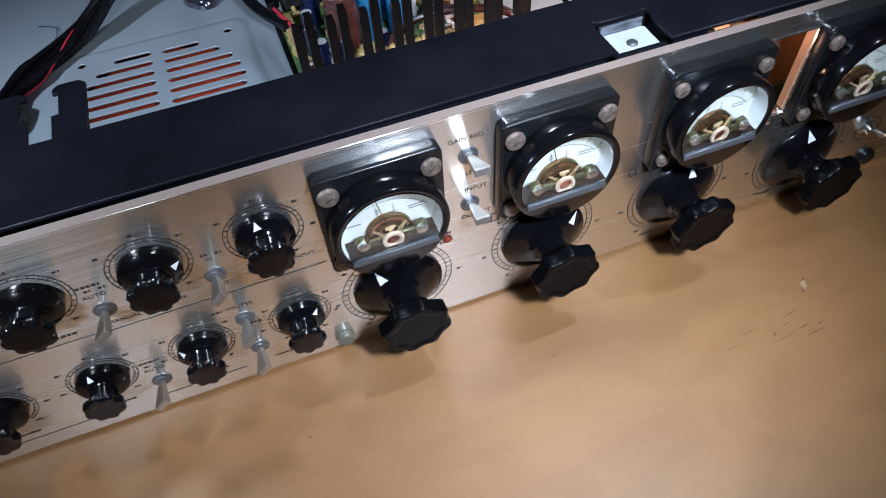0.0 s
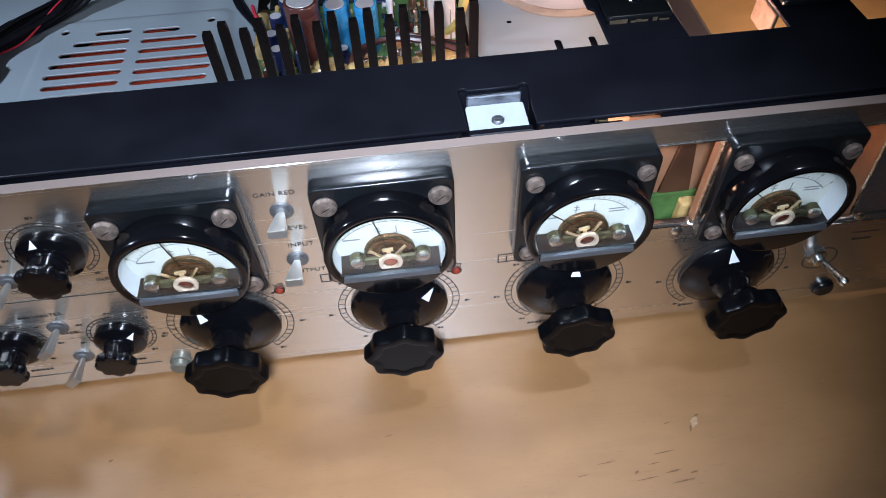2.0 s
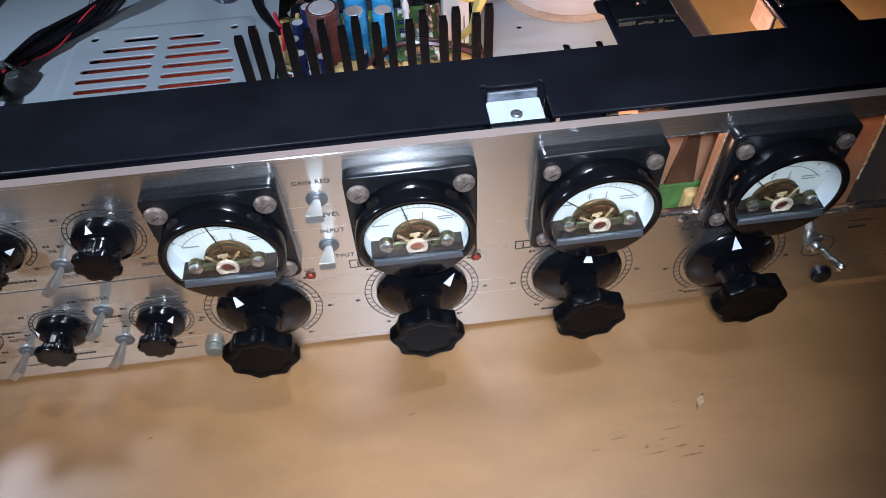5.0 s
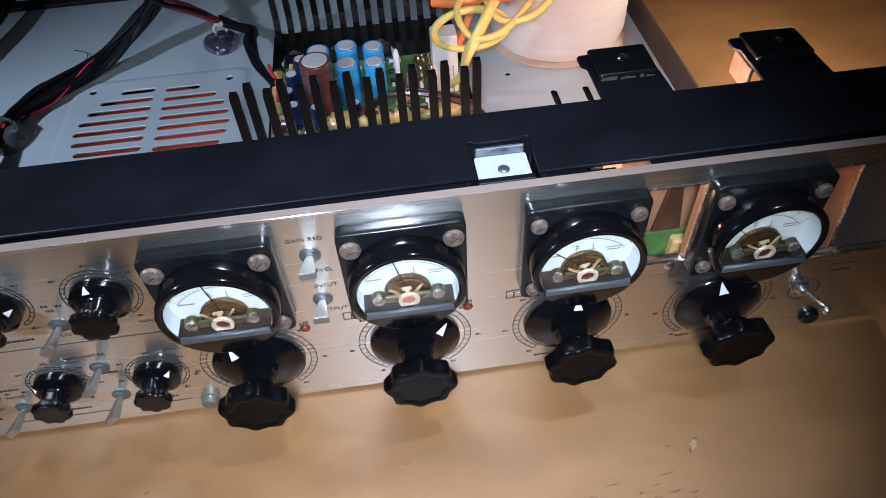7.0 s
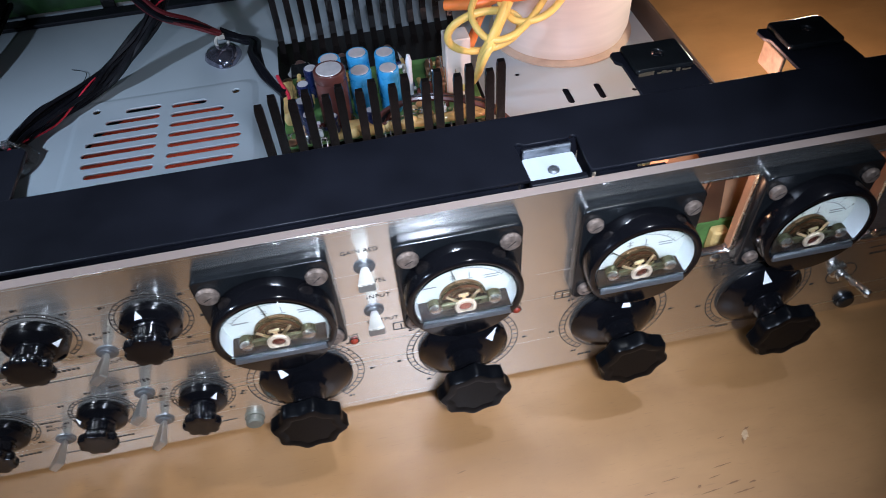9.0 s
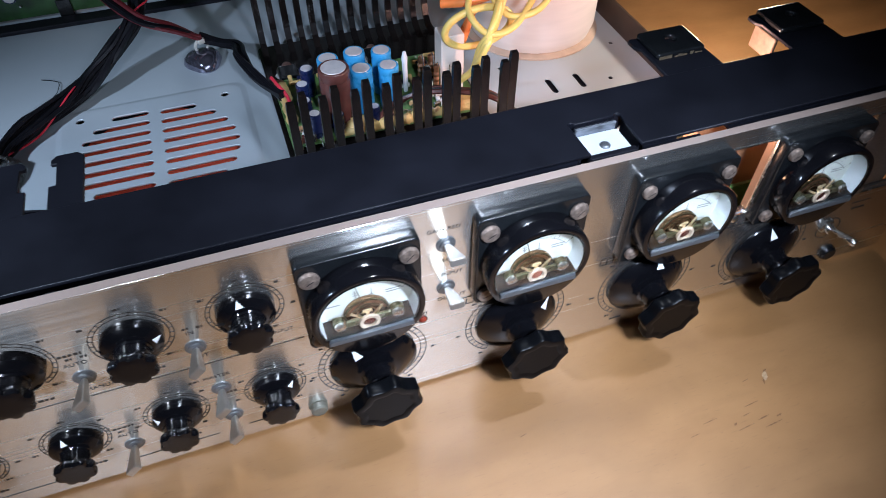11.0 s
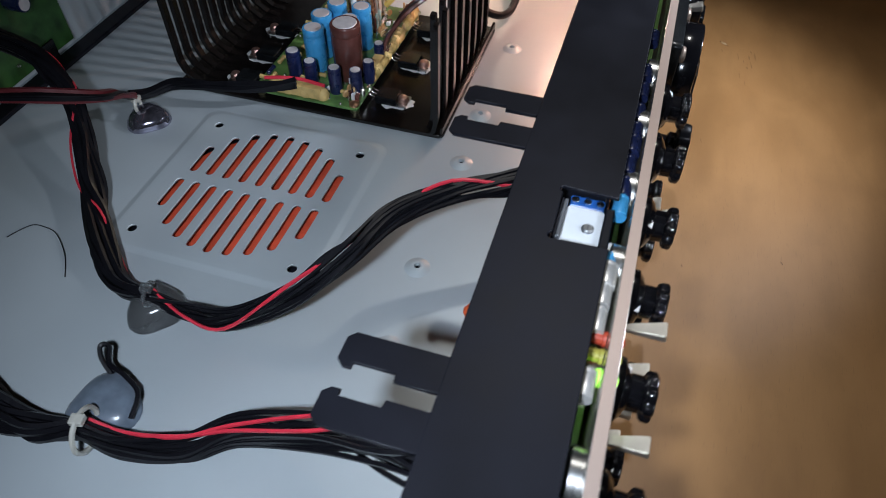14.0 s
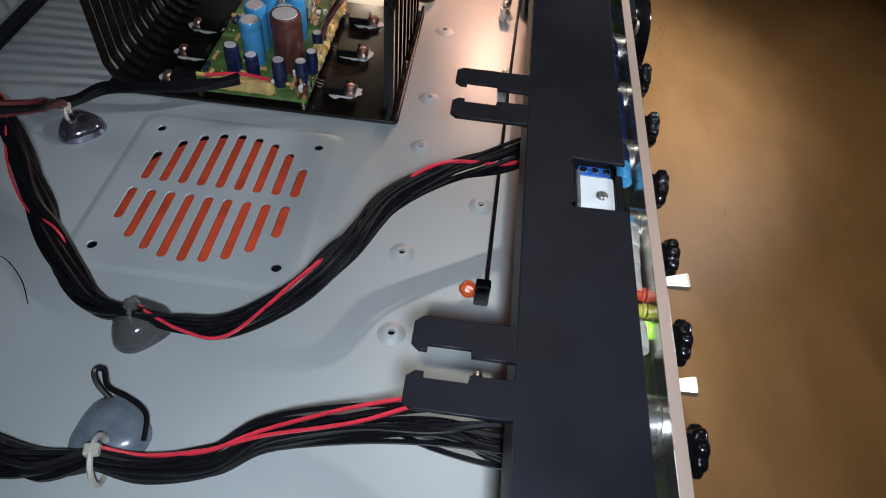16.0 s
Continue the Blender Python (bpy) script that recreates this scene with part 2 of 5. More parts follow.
def box(x0, x1, y0, y1, z0, z1, bevel=0.0, segments=1):
    bm = bmesh.new()
    bmesh.ops.create_cube(bm, size=1)
    bmesh.ops.scale(bm, vec=(x1 - x0, y1 - y0, z1 - z0), verts=bm.verts)
    bmesh.ops.translate(bm, vec=((x0 + x1) / 2, (y0 + y1) / 2, (z0 + z1) / 2), verts=bm.verts)
    if bevel:
        bmesh.ops.bevel(bm, geom=bm.edges[:], offset=bevel, segments=segments, affect="EDGES", profile=0.7)
    return bm


def lathe(profile, n=32, lobes=0, depth=0.0, flags=None, power=1.6):
    """A solid of revolution about z from (radius, height) pairs; flagged rings are scalloped into lobes."""
    bm = bmesh.new()
    rings = []
    for i, (r, h) in enumerate(profile):
        ring = []
        for k in range(n):
            a = 2 * math.pi * k / n
            s = 1.0
            if lobes and flags[i]:
                s = 1 - depth * (0.5 - 0.5 * math.cos(lobes * a)) ** power
            ring.append(bm.verts.new((r * s * math.cos(a), r * s * math.sin(a), h)))
        rings.append(ring)
    for a, b in zip(rings, rings[1:]):
        for k in range(n):
            bm.faces.new((a[k], a[(k + 1) % n], b[(k + 1) % n], b[k]))
    bm.faces.new(list(reversed(rings[0])))
    bm.faces.new(rings[-1])
    return bm


def tube(points, radius, sides=6, steps=6):
    """A wire through the points, smoothed."""
    pts = [Vector(p) for p in points]
    line = []
    for i in range(len(pts) - 1):
        p0, p1, p2, p3 = pts[max(i - 1, 0)], pts[i], pts[i + 1], pts[min(i + 2, len(pts) - 1)]
        for k in range(steps):
            u = k / steps
            line.append(0.5 * ((2 * p1) + (p2 - p0) * u + (2 * p0 - 5 * p1 + 4 * p2 - p3) * u * u + (3 * p1 - p0 - 3 * p2 + p3) * u ** 3))
    line.append(pts[-1])
    bm = bmesh.new()
    rings, side = [], Vector((0.3, 0.2, 1)).normalized()
    for i, p in enumerate(line):
        way = (line[min(i + 1, len(line) - 1)] - line[max(i - 1, 0)]).normalized()
        side = (side - way * side.dot(way)).normalized()
        other = way.cross(side)
        rings.append([bm.verts.new(p + radius * (math.cos(a) * side + math.sin(a) * other)) for a in [2 * math.pi * k / sides for k in range(sides)]])
    for a, b in zip(rings, rings[1:]):
        for k in range(sides):
            bm.faces.new((a[k], a[(k + 1) % sides], b[(k + 1) % sides], b[k]))
    bm.faces.new(list(reversed(rings[0])))
    bm.faces.new(rings[-1])
    return bm


def from_curve(data):
    ob = bpy.data.objects.new("shape", data)
    scene.collection.objects.link(ob)
    bpy.context.view_layer.update()
    mesh = bpy.data.meshes.new_from_object(ob.evaluated_get(bpy.context.evaluated_depsgraph_get()))
    bpy.data.objects.remove(ob)
    return mesh


def rounded(x0, y0, x1, y1, r, n=5):
    """The outline of a rectangle with rounded corners."""
    out = []
    for cx, cy, a0 in ((x1 - r, y1 - r, 0), (x0 + r, y1 - r, 90), (x0 + r, y0 + r, 180), (x1 - r, y0 + r, 270)):
        for k in range(n + 1):
            a = radians(a0 + 90 * k / n)
            out.append((cx + r * math.cos(a), cy + r * math.sin(a)))
    return out


def circle(x, y, r, n=24, a0=0, a1=360):
    full = abs(a1 - a0) >= 360
    return [(x + r * math.cos(radians(a0 + (a1 - a0) * k / (n if full else n - 1))), y + r * math.sin(radians(a0 + (a1 - a0) * k / (n if full else n - 1)))) for k in range(n)]


def plate(outline, holes, thick, bevel=0.0):
    """A flat sheet in the xy plane with holes through it, from z = 0 to z = thick."""
    data = bpy.data.curves.new("sheet", "CURVE")
    data.dimensions, data.fill_mode, data.extrude = "2D", "BOTH", max(thick / 2 - bevel, 1e-5)
    if bevel:
        data.bevel_depth, data.bevel_resolution = bevel, 1
        data.offset = -bevel
    for loop in (outline, *holes):
        spline = data.splines.new("POLY")
        spline.points.add(len(loop) - 1)
        for p, (x, y) in zip(spline.points, loop):
            p.co = (x, y, 0, 1)
        spline.use_cyclic_u = True
    mesh = from_curve(data)
    bm = bmesh.new()
    bm.from_mesh(mesh)
    bmesh.ops.remove_doubles(bm, verts=bm.verts, dist=2e-6)
    bm.to_mesh(mesh)
    bm.free()
    mesh.transform(Matrix.Translation((0, 0, thick / 2)))
    return mesh


def plate_bm(outline, thick):
    mesh = plate(outline, [], thick)
    bm = bmesh.new()
    bm.from_mesh(mesh)
    bpy.data.meshes.remove(mesh)
    return bm


def lettering(words, size, align="CENTER"):
    data = bpy.data.curves.new("lettering", "FONT")
    data.body, data.size, data.align_x, data.align_y, data.extrude = words, size, align, "CENTER", 0.00003
    data.space_character = 1.1
    return from_curve(data)


def ring_flat(r0, r1, a0=0.0, a1=360.0, n=48, thick=0.00006):
    """A flat printed ring or arc."""
    bm = bmesh.new()
    full = a1 - a0 >= 360
    rows = []
    for k in range(n + (0 if full else 1)):
        a = radians(a0 + (a1 - a0) * k / n)
        rows.append([bm.verts.new((r * math.cos(a), r * math.sin(a), thick)) for r in (r0, r1)])
    for i in range(len(rows) if full else len(rows) - 1):
        a, b = rows[i], rows[(i + 1) % len(rows)]
        bm.faces.new((a[0], a[1], b[1], b[0]))
    return bm


def join(*bms):
    """One bmesh from several."""
    out = bmesh.new()
    for bm in bms:
        mesh = bpy.data.meshes.new("piece")
        bm.to_mesh(mesh)
        bm.free()
        out.from_mesh(mesh)
        bpy.data.meshes.remove(mesh)
    return out


def moved(bm, m):
    bmesh.ops.transform(bm, matrix=m, verts=bm.verts)
    return bm


# ---- the room ----
def build_room():
    def slab(name, label, category, material, *extent):
        bm = box(*extent)
        mesh = bpy.data.meshes.new(name)
        bm.to_mesh(mesh)
        bm.free()
        mesh.materials.append(material)
        tagged(new(name, mesh), label, category, kind="structure")
    slab("floor", "brown wooden room floor under the table", "floor", FLOOR_WOOD, -2, 2, -2, 2.2, -0.80, -0.752)
    slab("ceiling", "plain off-white ceiling", "ceiling", CEILING_PAINT, -2, 2, -2, 2.2, 1.75, 1.85)
    slab("wall_north", "plain grey painted wall", "wall", WALL_PAINT, -2, 2, 2.2, 2.3, -0.80, 1.85)
    slab("wall_south", "plain grey painted wall", "wall", WALL_PAINT, -2, 2, -2.1, -2, -0.80, 1.85)
    slab("wall_west", "plain grey painted wall", "wall", WALL_PAINT, -2.1, -2, -2.1, 2.3, -0.80, 1.85)
    slab("wall_east", "plain grey painted wall", "wall", WALL_PAINT, 2, 2.1, -2.1, 2.3, -0.80, 1.85)


build_room()

TABLE_Z = -0.002
table = thing("table", (0, 0, -0.752), "light brown varnished wooden table with scratches", "table")
part("tabletop", box(-0.85, 0.85, -0.55, 0.75, 0.722, 0.752 + TABLE_Z, 0.002, 2), WOOD, table)
for sx in (-0.78, 0.78):
    for sy in (-0.48, 0.68):
        part("leg", box(sx - 0.03, sx + 0.03, sy - 0.03, sy + 0.03, 0, 0.7219, 0.003), WOOD, table)


# ---- the case ----
FLOOR_Z = 0.0072
STRIP_Z = 0.087
chassis = thing("equipment_case", (-0.078, 0.15, TABLE_Z), "open grey metal equipment case with a black front rail", "case")
CX, CY, CZ = 0.078, -0.15, -TABLE_Z  # from the case's base to the world


def slot(x0, x1, y, w):
    r = w / 2
    return circle(x1 - r, y, r, 7, -90, 90) + circle(x0 + r, y, r, 7, 90, 270)


GRILLE = (-0.1274, 0.157)
VENT_LIFT = 0.0010
vent_holes = []
for i in range(9):
    y = (i - 4) * 0.0081
    half = math.sqrt(0.0385 ** 2 - y ** 2)
    vent_holes.append(slot(-half, -0.0026, y + 0.0008, 0.0040))
    vent_holes.append(slot(0.0026, half, y - 0.0008, 0.0040))
for dx in (-0.0357, 0.0357):
    for dy in (-0.0364, 0.0364):
        vent_holes.append(circle(dx, dy, 0.0021, 12))
FLOOR_HOLES = [(-0.0816, 0.075), (-0.1468, 0.074), (-0.1149, 0.0446), (0.018, 0.075), (-0.0445, 0.076), (-0.1855, 0.072), (0.0544, 0.1693), (0.1248, 0.1726), (0.1077, 0.1414)]
holes = [circle(x, y, 0.0014, 12) for x, y in FLOOR_HOLES]
for x in (0.0743, 0.0908):
    holes.append([(x + p, 0.1400 + q) for p, q in circle(0, 0.010, 0.0017, 6, 0, 180) + circle(0, 0, 0.0017, 6, 180, 360)])
holes.append([(GRILLE[0] + p, GRILLE[1] + q) for p, q in rounded(-0.0462, -0.0462, 0.0462, 0.0462, 0.007)])
floor_plate = plate([(-0.288, 0.012), (0.134, 0.012), (0.134, 0.3075), (-0.288, 0.3075)], holes, 0.0006)
part("floor_plate", floor_plate, CHASSIS, chassis, "grey zinc-plated floor of the case", (CX, CY, CZ + FLOOR_Z - 0.0006))


# the vent: a square pressed up out of the floor, with slots through it
def moulding(steps):
    """A square ring pressed up out of the sheet, from (half side, height) loops."""
    bm = bmesh.new()
    loops = []
    for half, h in steps:
        loops.append([bm.verts.new((x, y, h)) for x, y in rounded(-half, -half, half, half, 0.007)])
    for a, b in zip(loops, loops[1:]):
        for k in range(len(a)):
            bm.faces.new((a[k], a[(k + 1) % len(a)], b[(k + 1) % len(b)], b[k]))
    return bm


VENT_AT = (CX + GRILLE[0], CY + GRILLE[1], CZ + FLOOR_Z)
part("vent_rim", moulding([(0.0474, 0.00003), (0.0466, 0.0001), (0.0448, 0.0009), (0.0438, VENT_LIFT), (0.0420, VENT_LIFT + 0.00003)]), CHASSIS, chassis, "pressed slope round the vent", VENT_AT, smooth=True)
part("vent_plate", plate(rounded(-0.0424, -0.0424, 0.0424, 0.0424, 0.006), vent_holes, 0.0012), CHASSIS, chassis, "slotted vent in the case floor", (VENT_AT[0], VENT_AT[1], VENT_AT[2] + VENT_LIFT - 0.0012))
part("vent_backing", plate(circle(0, 0, 0.0408, 48), [], 0.0008), RED_FILTER, chassis, "red sheet under the vent slots", (VENT_AT[0], VENT_AT[1], CZ + 0.0022))
# Added black sheet keeps the vent's corner holes dark.
part("vent_blind", box(-0.046, 0.046, -0.046, 0.046, 0.0004, 0.0010), BLACK_STEEL, chassis, at=(VENT_AT[0], VENT_AT[1], CZ))
for x, y in FLOOR_HOLES[:6]:
    bm = lathe([(0.0056, -0.0001), (0.0044, 0.0003), (0.0030, 0.0011), (0.0020, 0.0013), (0.0013, 0.0012), (0.0012, 0.0002)], 24)
    bm.faces.ensure_lookup_table()
    bmesh.ops.delete(bm, geom=[f for f in bm.faces if len(f.verts) > 4], context="FACES")
    part("boss", bm, CHASSIS, chassis, at=(CX + x, CY + y, CZ + FLOOR_Z), smooth=True)
# Added black sheets under the floor make its holes look dark.
part("hole_blind", box(-0.287, 0.133, 0.014, 0.1100, 0.0046, 0.0052), BLACK_STEEL, chassis, at=(CX, CY, CZ))
part("hole_blind", box(-0.0840, 0.133, 0.1100, 0.3065, 0.0046, 0.0052), BLACK_STEEL, chassis, at=(CX, CY, CZ))
# The right wall's dark brown carries the shade on its inner face.
part("side_wall", box(0.134, 0.1355, 0.037, 0.3075, 0.0042, 0.022, 0.0003), shader("shaded_wall_brown", (0.050, 0.030, 0.022), 0.5, 0.1, 0.25, 60), chassis, "side wall with its shade put into a dark brown colour", at=(CX, CY, CZ))
part("side_wall", box(-0.2895, -0.288, 0.012, 0.3075, 0.0042, 0.022, 0.0003), CHASSIS, chassis, at=(CX, CY, CZ))
part("back_wall", box(-0.2895, 0.1355, 0.3076, 0.3091, 0.0042, 0.080, 0.0003), CHASSIS, chassis, at=(CX, CY, CZ))
part("back_seam", box(-0.287, 0.133, 0.2930, 0.3030, FLOOR_Z + 0.0001, FLOOR_Z + 0.0026, 0.0006), BLACK_STEEL, chassis, "black seam along the back", at=(CX, CY, CZ))
for x, y in ((-0.26, 0.05), (0.11, 0.05), (-0.26, 0.28), (0.11, 0.28)):
    part("foot", lathe([(0.008, 0), (0.009, 0.0005), (0.009, 0.008 - 0.0015 + CZ)], 20), BLACK_GLOSS, chassis, at=(CX + x, CY + y, 0), smooth=True)

# Added black sheets under the rail keep the gap behind the panel dark.
part("inner_blind", box(-0.288, 0.043, 0.0092, 0.0100, 0.0085, 0.0660), BLACK_STEEL, chassis, at=(CX, CY, CZ))
for x0, x1 in ((-0.288, -0.1905), (-0.1640, 0.0085), (0.0315, 0.0430)):
    part("inner_blind", box(x0, x1, 0.0092, 0.0100, 0.0660, STRIP_Z - 0.0013), BLACK_STEEL, chassis, at=(CX, CY, CZ))
part("inner_blind", box(-0.1904, -0.1641, 0.0092, 0.0100, 0.0661, 0.0806), BLACK_STEEL, chassis, at=(CX, CY, CZ))
part("inner_blind", box(0.0086, 0.0314, 0.0092, 0.0100, 0.0661, 0.0806), BLACK_STEEL, chassis, at=(CX, CY, CZ))
# Added black strips close off the lit interior under the gap.
for x0, x1 in ((0.0310, 0.0515), (0.0620, 0.1480)):
    part("gap_blind", box(x0, x1, 0.0034, 0.0336 if x0 > 0.04 else 0.0091, 0.0822, 0.0830), BLACK_STEEL, chassis, at=(CX, CY, CZ))
# Added unseen sheet keeps the case lamp's light off the window interior.
part("lamp_blind", box(0.0432, 0.1478, 0.0337, 0.0343, 0.0090, STRIP_Z - 0.0014), BLACK_STEEL, chassis, at=(CX, CY, CZ))
# the black rail along the front, with two notches
STRIP_Y0, STRIP_Y1 = 0.0070, 0.0357
NOTCHES = (0.0200, -0.1805)


def notch(x, wide=0.0):
    back = 0.0212
    left = circle(x - 0.0080, back + 0.0004, 0.0012, 8, 10, 215)
    right = circle(x + 0.0080 + wide, back + 0.0004, 0.0012, 8, -35, 170)
    return [(x + 0.0086 + wide, STRIP_Y0)] + right + left + [(x - 0.0086, STRIP_Y0)]


edge = [(-0.289, STRIP_Y1), (-0.289, STRIP_Y0)] + list(reversed(notch(NOTCHES[1], 0.0018))) + list(reversed(notch(NOTCHES[0]))) + [(0.148, STRIP_Y0), (0.148, STRIP_Y1)]
rail = part("front_rail", plate(edge, [], 0.0012, 0.0003), BLACK_STEEL, chassis, "matt black painted steel rail", (CX, CY, CZ + STRIP_Z - 0.0012))
part("rail_flange", box(-0.289, 0.148, STRIP_Y1 - 0.0012, STRIP_Y1, 0.070, STRIP_Z - 0.0012), BLACK_STEEL, chassis, at=(CX, CY, CZ))


def hook_tab(x, side):
    """A flat finger that sticks back from the rail, with a hook at its end; side is where the hook points."""
    w = 0.0042
    y = STRIP_Y1 - 0.001
    shape = [(-w, y), (w + 0.0012, y), (w + 0.0012, 0.0455), (w - 0.0008, 0.0458), (w - 0.0008, 0.0555), (w + 0.0008, 0.0555), (w + 0.0008, 0.0575), (w - 0.0008, 0.0593), (-w + 0.0018, 0.0593), (-w, 0.0575)]
    if side < 0:
        shape = [(-p, q) for p, q in reversed(shape)]
    part("rail_tab", plate([(x + p, q) for p, q in shape], [], 0.0012, 0.0002), BLACK_STEEL, chassis, at=(CX, CY, CZ + STRIP_Z - 0.0013))


for x, side in ((-0.2355, -1), (-0.2508, 1), (-0.1360, -1), (-0.1530, 1)):
    hook_tab(x, side)


WORN = shader("worn_paint", (0.11, 0.080, 0.050), 0.5, 0.1, 0.25, 500, (1, 1, 1), 0.2, 900)


def screw_tab(x, worn):
    """A tongue of the rail with a thicker drilled block on it."""
    z = STRIP_Z - 0.0013
    y0 = STRIP_Y1 - 0.001
    outline = [(x - 0.0110, y0), (x + 0.0115, y0), (x + 0.0105, 0.0590), (x - 0.0118, 0.0600), (x - 0.0128, 0.0590), (x - 0.0126, 0.0545), (x - 0.0110, 0.0530)]
    tab = part("rail_tab", plate(outline, [circle(x, 0.0530, 0.0019, 14)], 0.0012, 0.0002), BLACK_STEEL, chassis, at=(CX, CY, CZ + z))
    block = plate(rounded(x - 0.0096, 0.0446, x + 0.0096, 0.0598, 0.0012), [circle(x + 0.0006, 0.0530, 0.0019, 18)], 0.0022, 0.0006)
    part("block", block, BLACK_METER, tab, "black drilled block", (CX, CY, CZ + z + 0.0012))
    part("leg", box(x - 0.0085, x + 0.0085, 0.0375, 0.0385, STRIP_Z - 0.014, STRIP_Z - 0.0014, 0.0003), BLACK_STEEL, tab, at=(CX, CY, CZ))
    if worn:
        rnd_ = random.Random(5)
        chips = []
        for k in range(9):
            w = rnd_.uniform(0.0004, 0.0012)
            u = x - 0.0082 + 0.0020 * k + rnd_.uniform(-0.0005, 0.0005)
            chips.append(box(u - w, u + w, 0.04435, 0.04455, z + 0.0013, z + 0.0017 + rnd_.uniform(0, 0.0009)))
        part("chipped_edge", join(*chips), WORN, tab, "chipped tan edge of the block", (CX, CY, CZ))
    else:
        part("upstand", box(x - 0.0112, x - 0.0098, 0.0440, 0.0560, STRIP_Z - 0.0105, STRIP_Z - 0.0016, 0.0003), WORN, tab, "tan edge plate under the tongue", (CX, CY, CZ))


screw_tab(0.0660, True)
screw_tab(0.1175, False)


def bracket(x):
    b = thing("panel_bracket", (x, 0.0031, 0.0811), "small white metal bracket with a screw, in the black rail", "bracket", "panel brackets")
    part("plate", plate(rounded(-0.0077, 0.0066, 0.0077, 0.0168, 0.0009), [], 0.0007, 0.0002), WHITE_PLATE, b, at=(0, 0, 0.0015))
    part("riser", box(-0.0072, 0.0072, 0.0168, 0.0179, 0.0014, 0.0050, 0.0003), ROUGH_ZINC, b, "rough zinc upstand")
    # Added black plate darkens the back of the zinc upstand.
    part("riser_blind", box(-0.0073, 0.0073, 0.0180, 0.0184, 0.0010, 0.0048), BLACK_STEEL, b)
    part("flange", box(-0.0082, 0.0082, 0.0042, 0.0064, -0.010, 0.0034, 0.0003), BLACK_STEEL, b)
    part("stud", box(-0.0030, 0.0030, 0.0, 0.0046, -0.009, -0.004), STEEL, b)
    screw = part("screw", lathe([(0.0017, 0), (0.0017, 0.0004), (0.0012, 0.0008)], 16), GREY_STEEL, b, at=(0, 0.0102, 0.0022), smooth=True)
    part("slot", box(-0.0009, 0.0009, -0.00018, 0.00018, 0.0007, 0.0009), GREY_SILL, screw, at=(0, 0.0102, 0.0022))


for x in NOTCHES:
    bracket(x)
    wide = 0.0018 if x < -0.1 else 0.0
    # Added black closures keep the gaps round the bracket dark.
    part("notch_blind_back", box(x - 0.0102, x + 0.0102 + wide, 0.0229, 0.0235, 0.0745, STRIP_Z - 0.0014), BLACK_STEEL, chassis, at=(CX, CY, CZ))
    part("notch_blind_side", box(x - 0.0104, x - 0.0098, 0.0102, 0.0212, 0.0745, STRIP_Z - 0.0014), BLACK_STEEL, chassis, at=(CX, CY, CZ))
    part("notch_blind_floor", box(x - 0.0097, x + (0.0068 if wide else 0.0097), 0.0102, 0.0212, 0.0745, 0.0751), BLACK_STEEL, chassis, at=(CX, CY, CZ))
    if wide:
        part("notch_blind_floor", box(x + 0.0066, x + 0.0172, 0.0102, 0.0228, 0.0690, 0.0696), BLACK_STEEL, chassis, at=(CX, CY, CZ))
        part("notch_blind_side", box(x + 0.0165, x + 0.0171, 0.0102, 0.0228, 0.0697, STRIP_Z - 0.0014), BLACK_STEEL, chassis, at=(CX, CY, CZ))
    else:
        part("notch_blind_side", box(x + 0.0098, x + 0.0104, 0.0102, 0.0212, 0.0745, STRIP_Z - 0.0014), BLACK_STEEL, chassis, at=(CX, CY, CZ))

terminal = thing("screw_terminal", (-0.1700, 0.0148, 0.0748), "blue screw terminal block beside the white bracket", "terminal")
part("block", box(-0.0022, 0.0022, -0.0048, 0.0048, 0.0, 0.0080, 0.0004), TERMINAL_BLUE, terminal)
part("board", box(-0.0045, 0.0060, -0.0040, 0.0048, -0.0020, -0.0004), BOARD, terminal)
for k in (-0.0034, 0.0, 0.0034):
    part("screw", lathe([(0.0011, 0.0080), (0.0010, 0.0084)], 12), STEEL, terminal, at=(0.0002, k, 0))

# ---- the front panel ----
PX0, PX1, PZ1, PT = -0.3200, 0.1620, 0.0881, 0.0030
panel = thing("front_panel", (0, 0, 0), "brushed polished aluminium front panel with printed dials", "panel")
WINDOWS = [(0.0500, 0.0483, 0.0757, 0.0811), (0.1060, 0.0410, 0.1500, 0.0811)]
sheet = plate([(PX0, 0.0), (PX1, 0.0), (PX1, PZ1), (PX0, PZ1)], [rounded(*w, 0.0015) for w in WINDOWS], PT)
sheet.transform(OUT)
sheet.transform(Matrix.Translation((0, PT, 0)))
uv = sheet.uv_layers.new(name="UVMap") if not sheet.uv_layers else sheet.uv_layers[0]
for loop in sheet.loops:
    v = sheet.vertices[loop.vertex_index].co
    uv.data[loop.index].uv = (v.x + 0.5, v.z)
part("plate", sheet, PANEL, panel)
part("top_edge", box(PX0, PX1, 0.0001, PT - 0.0001, PZ1, PZ1 + 0.00012), PANEL_EDGE, panel)


def printed(bm, x, z, material=INK, name="marking"):
    part(name, bm, material, panel, at=(x, -0.00006, z), turn=OUT)


def words(text, x, z, size=0.0023, align="CENTER", material=INK):
    printed(lettering(text, size, align), x, z, material, "lettering")


def bars(x, z, w, n=1, h=0.0009):
    """A short line of print too small to read."""
    pieces, at = [], -w / 2
    rnd = random.Random(int(abs(x) * 1e5 + z * 1e4))
    while at < w / 2:
        k = rnd.uniform(0.0007, 0.0014)
        pieces.append(box(at, min(at + k, w / 2), -h / 2, h / 2, 0, 0.00005))
        at += k + 0.0004
    printed(join(*pieces), x, z)


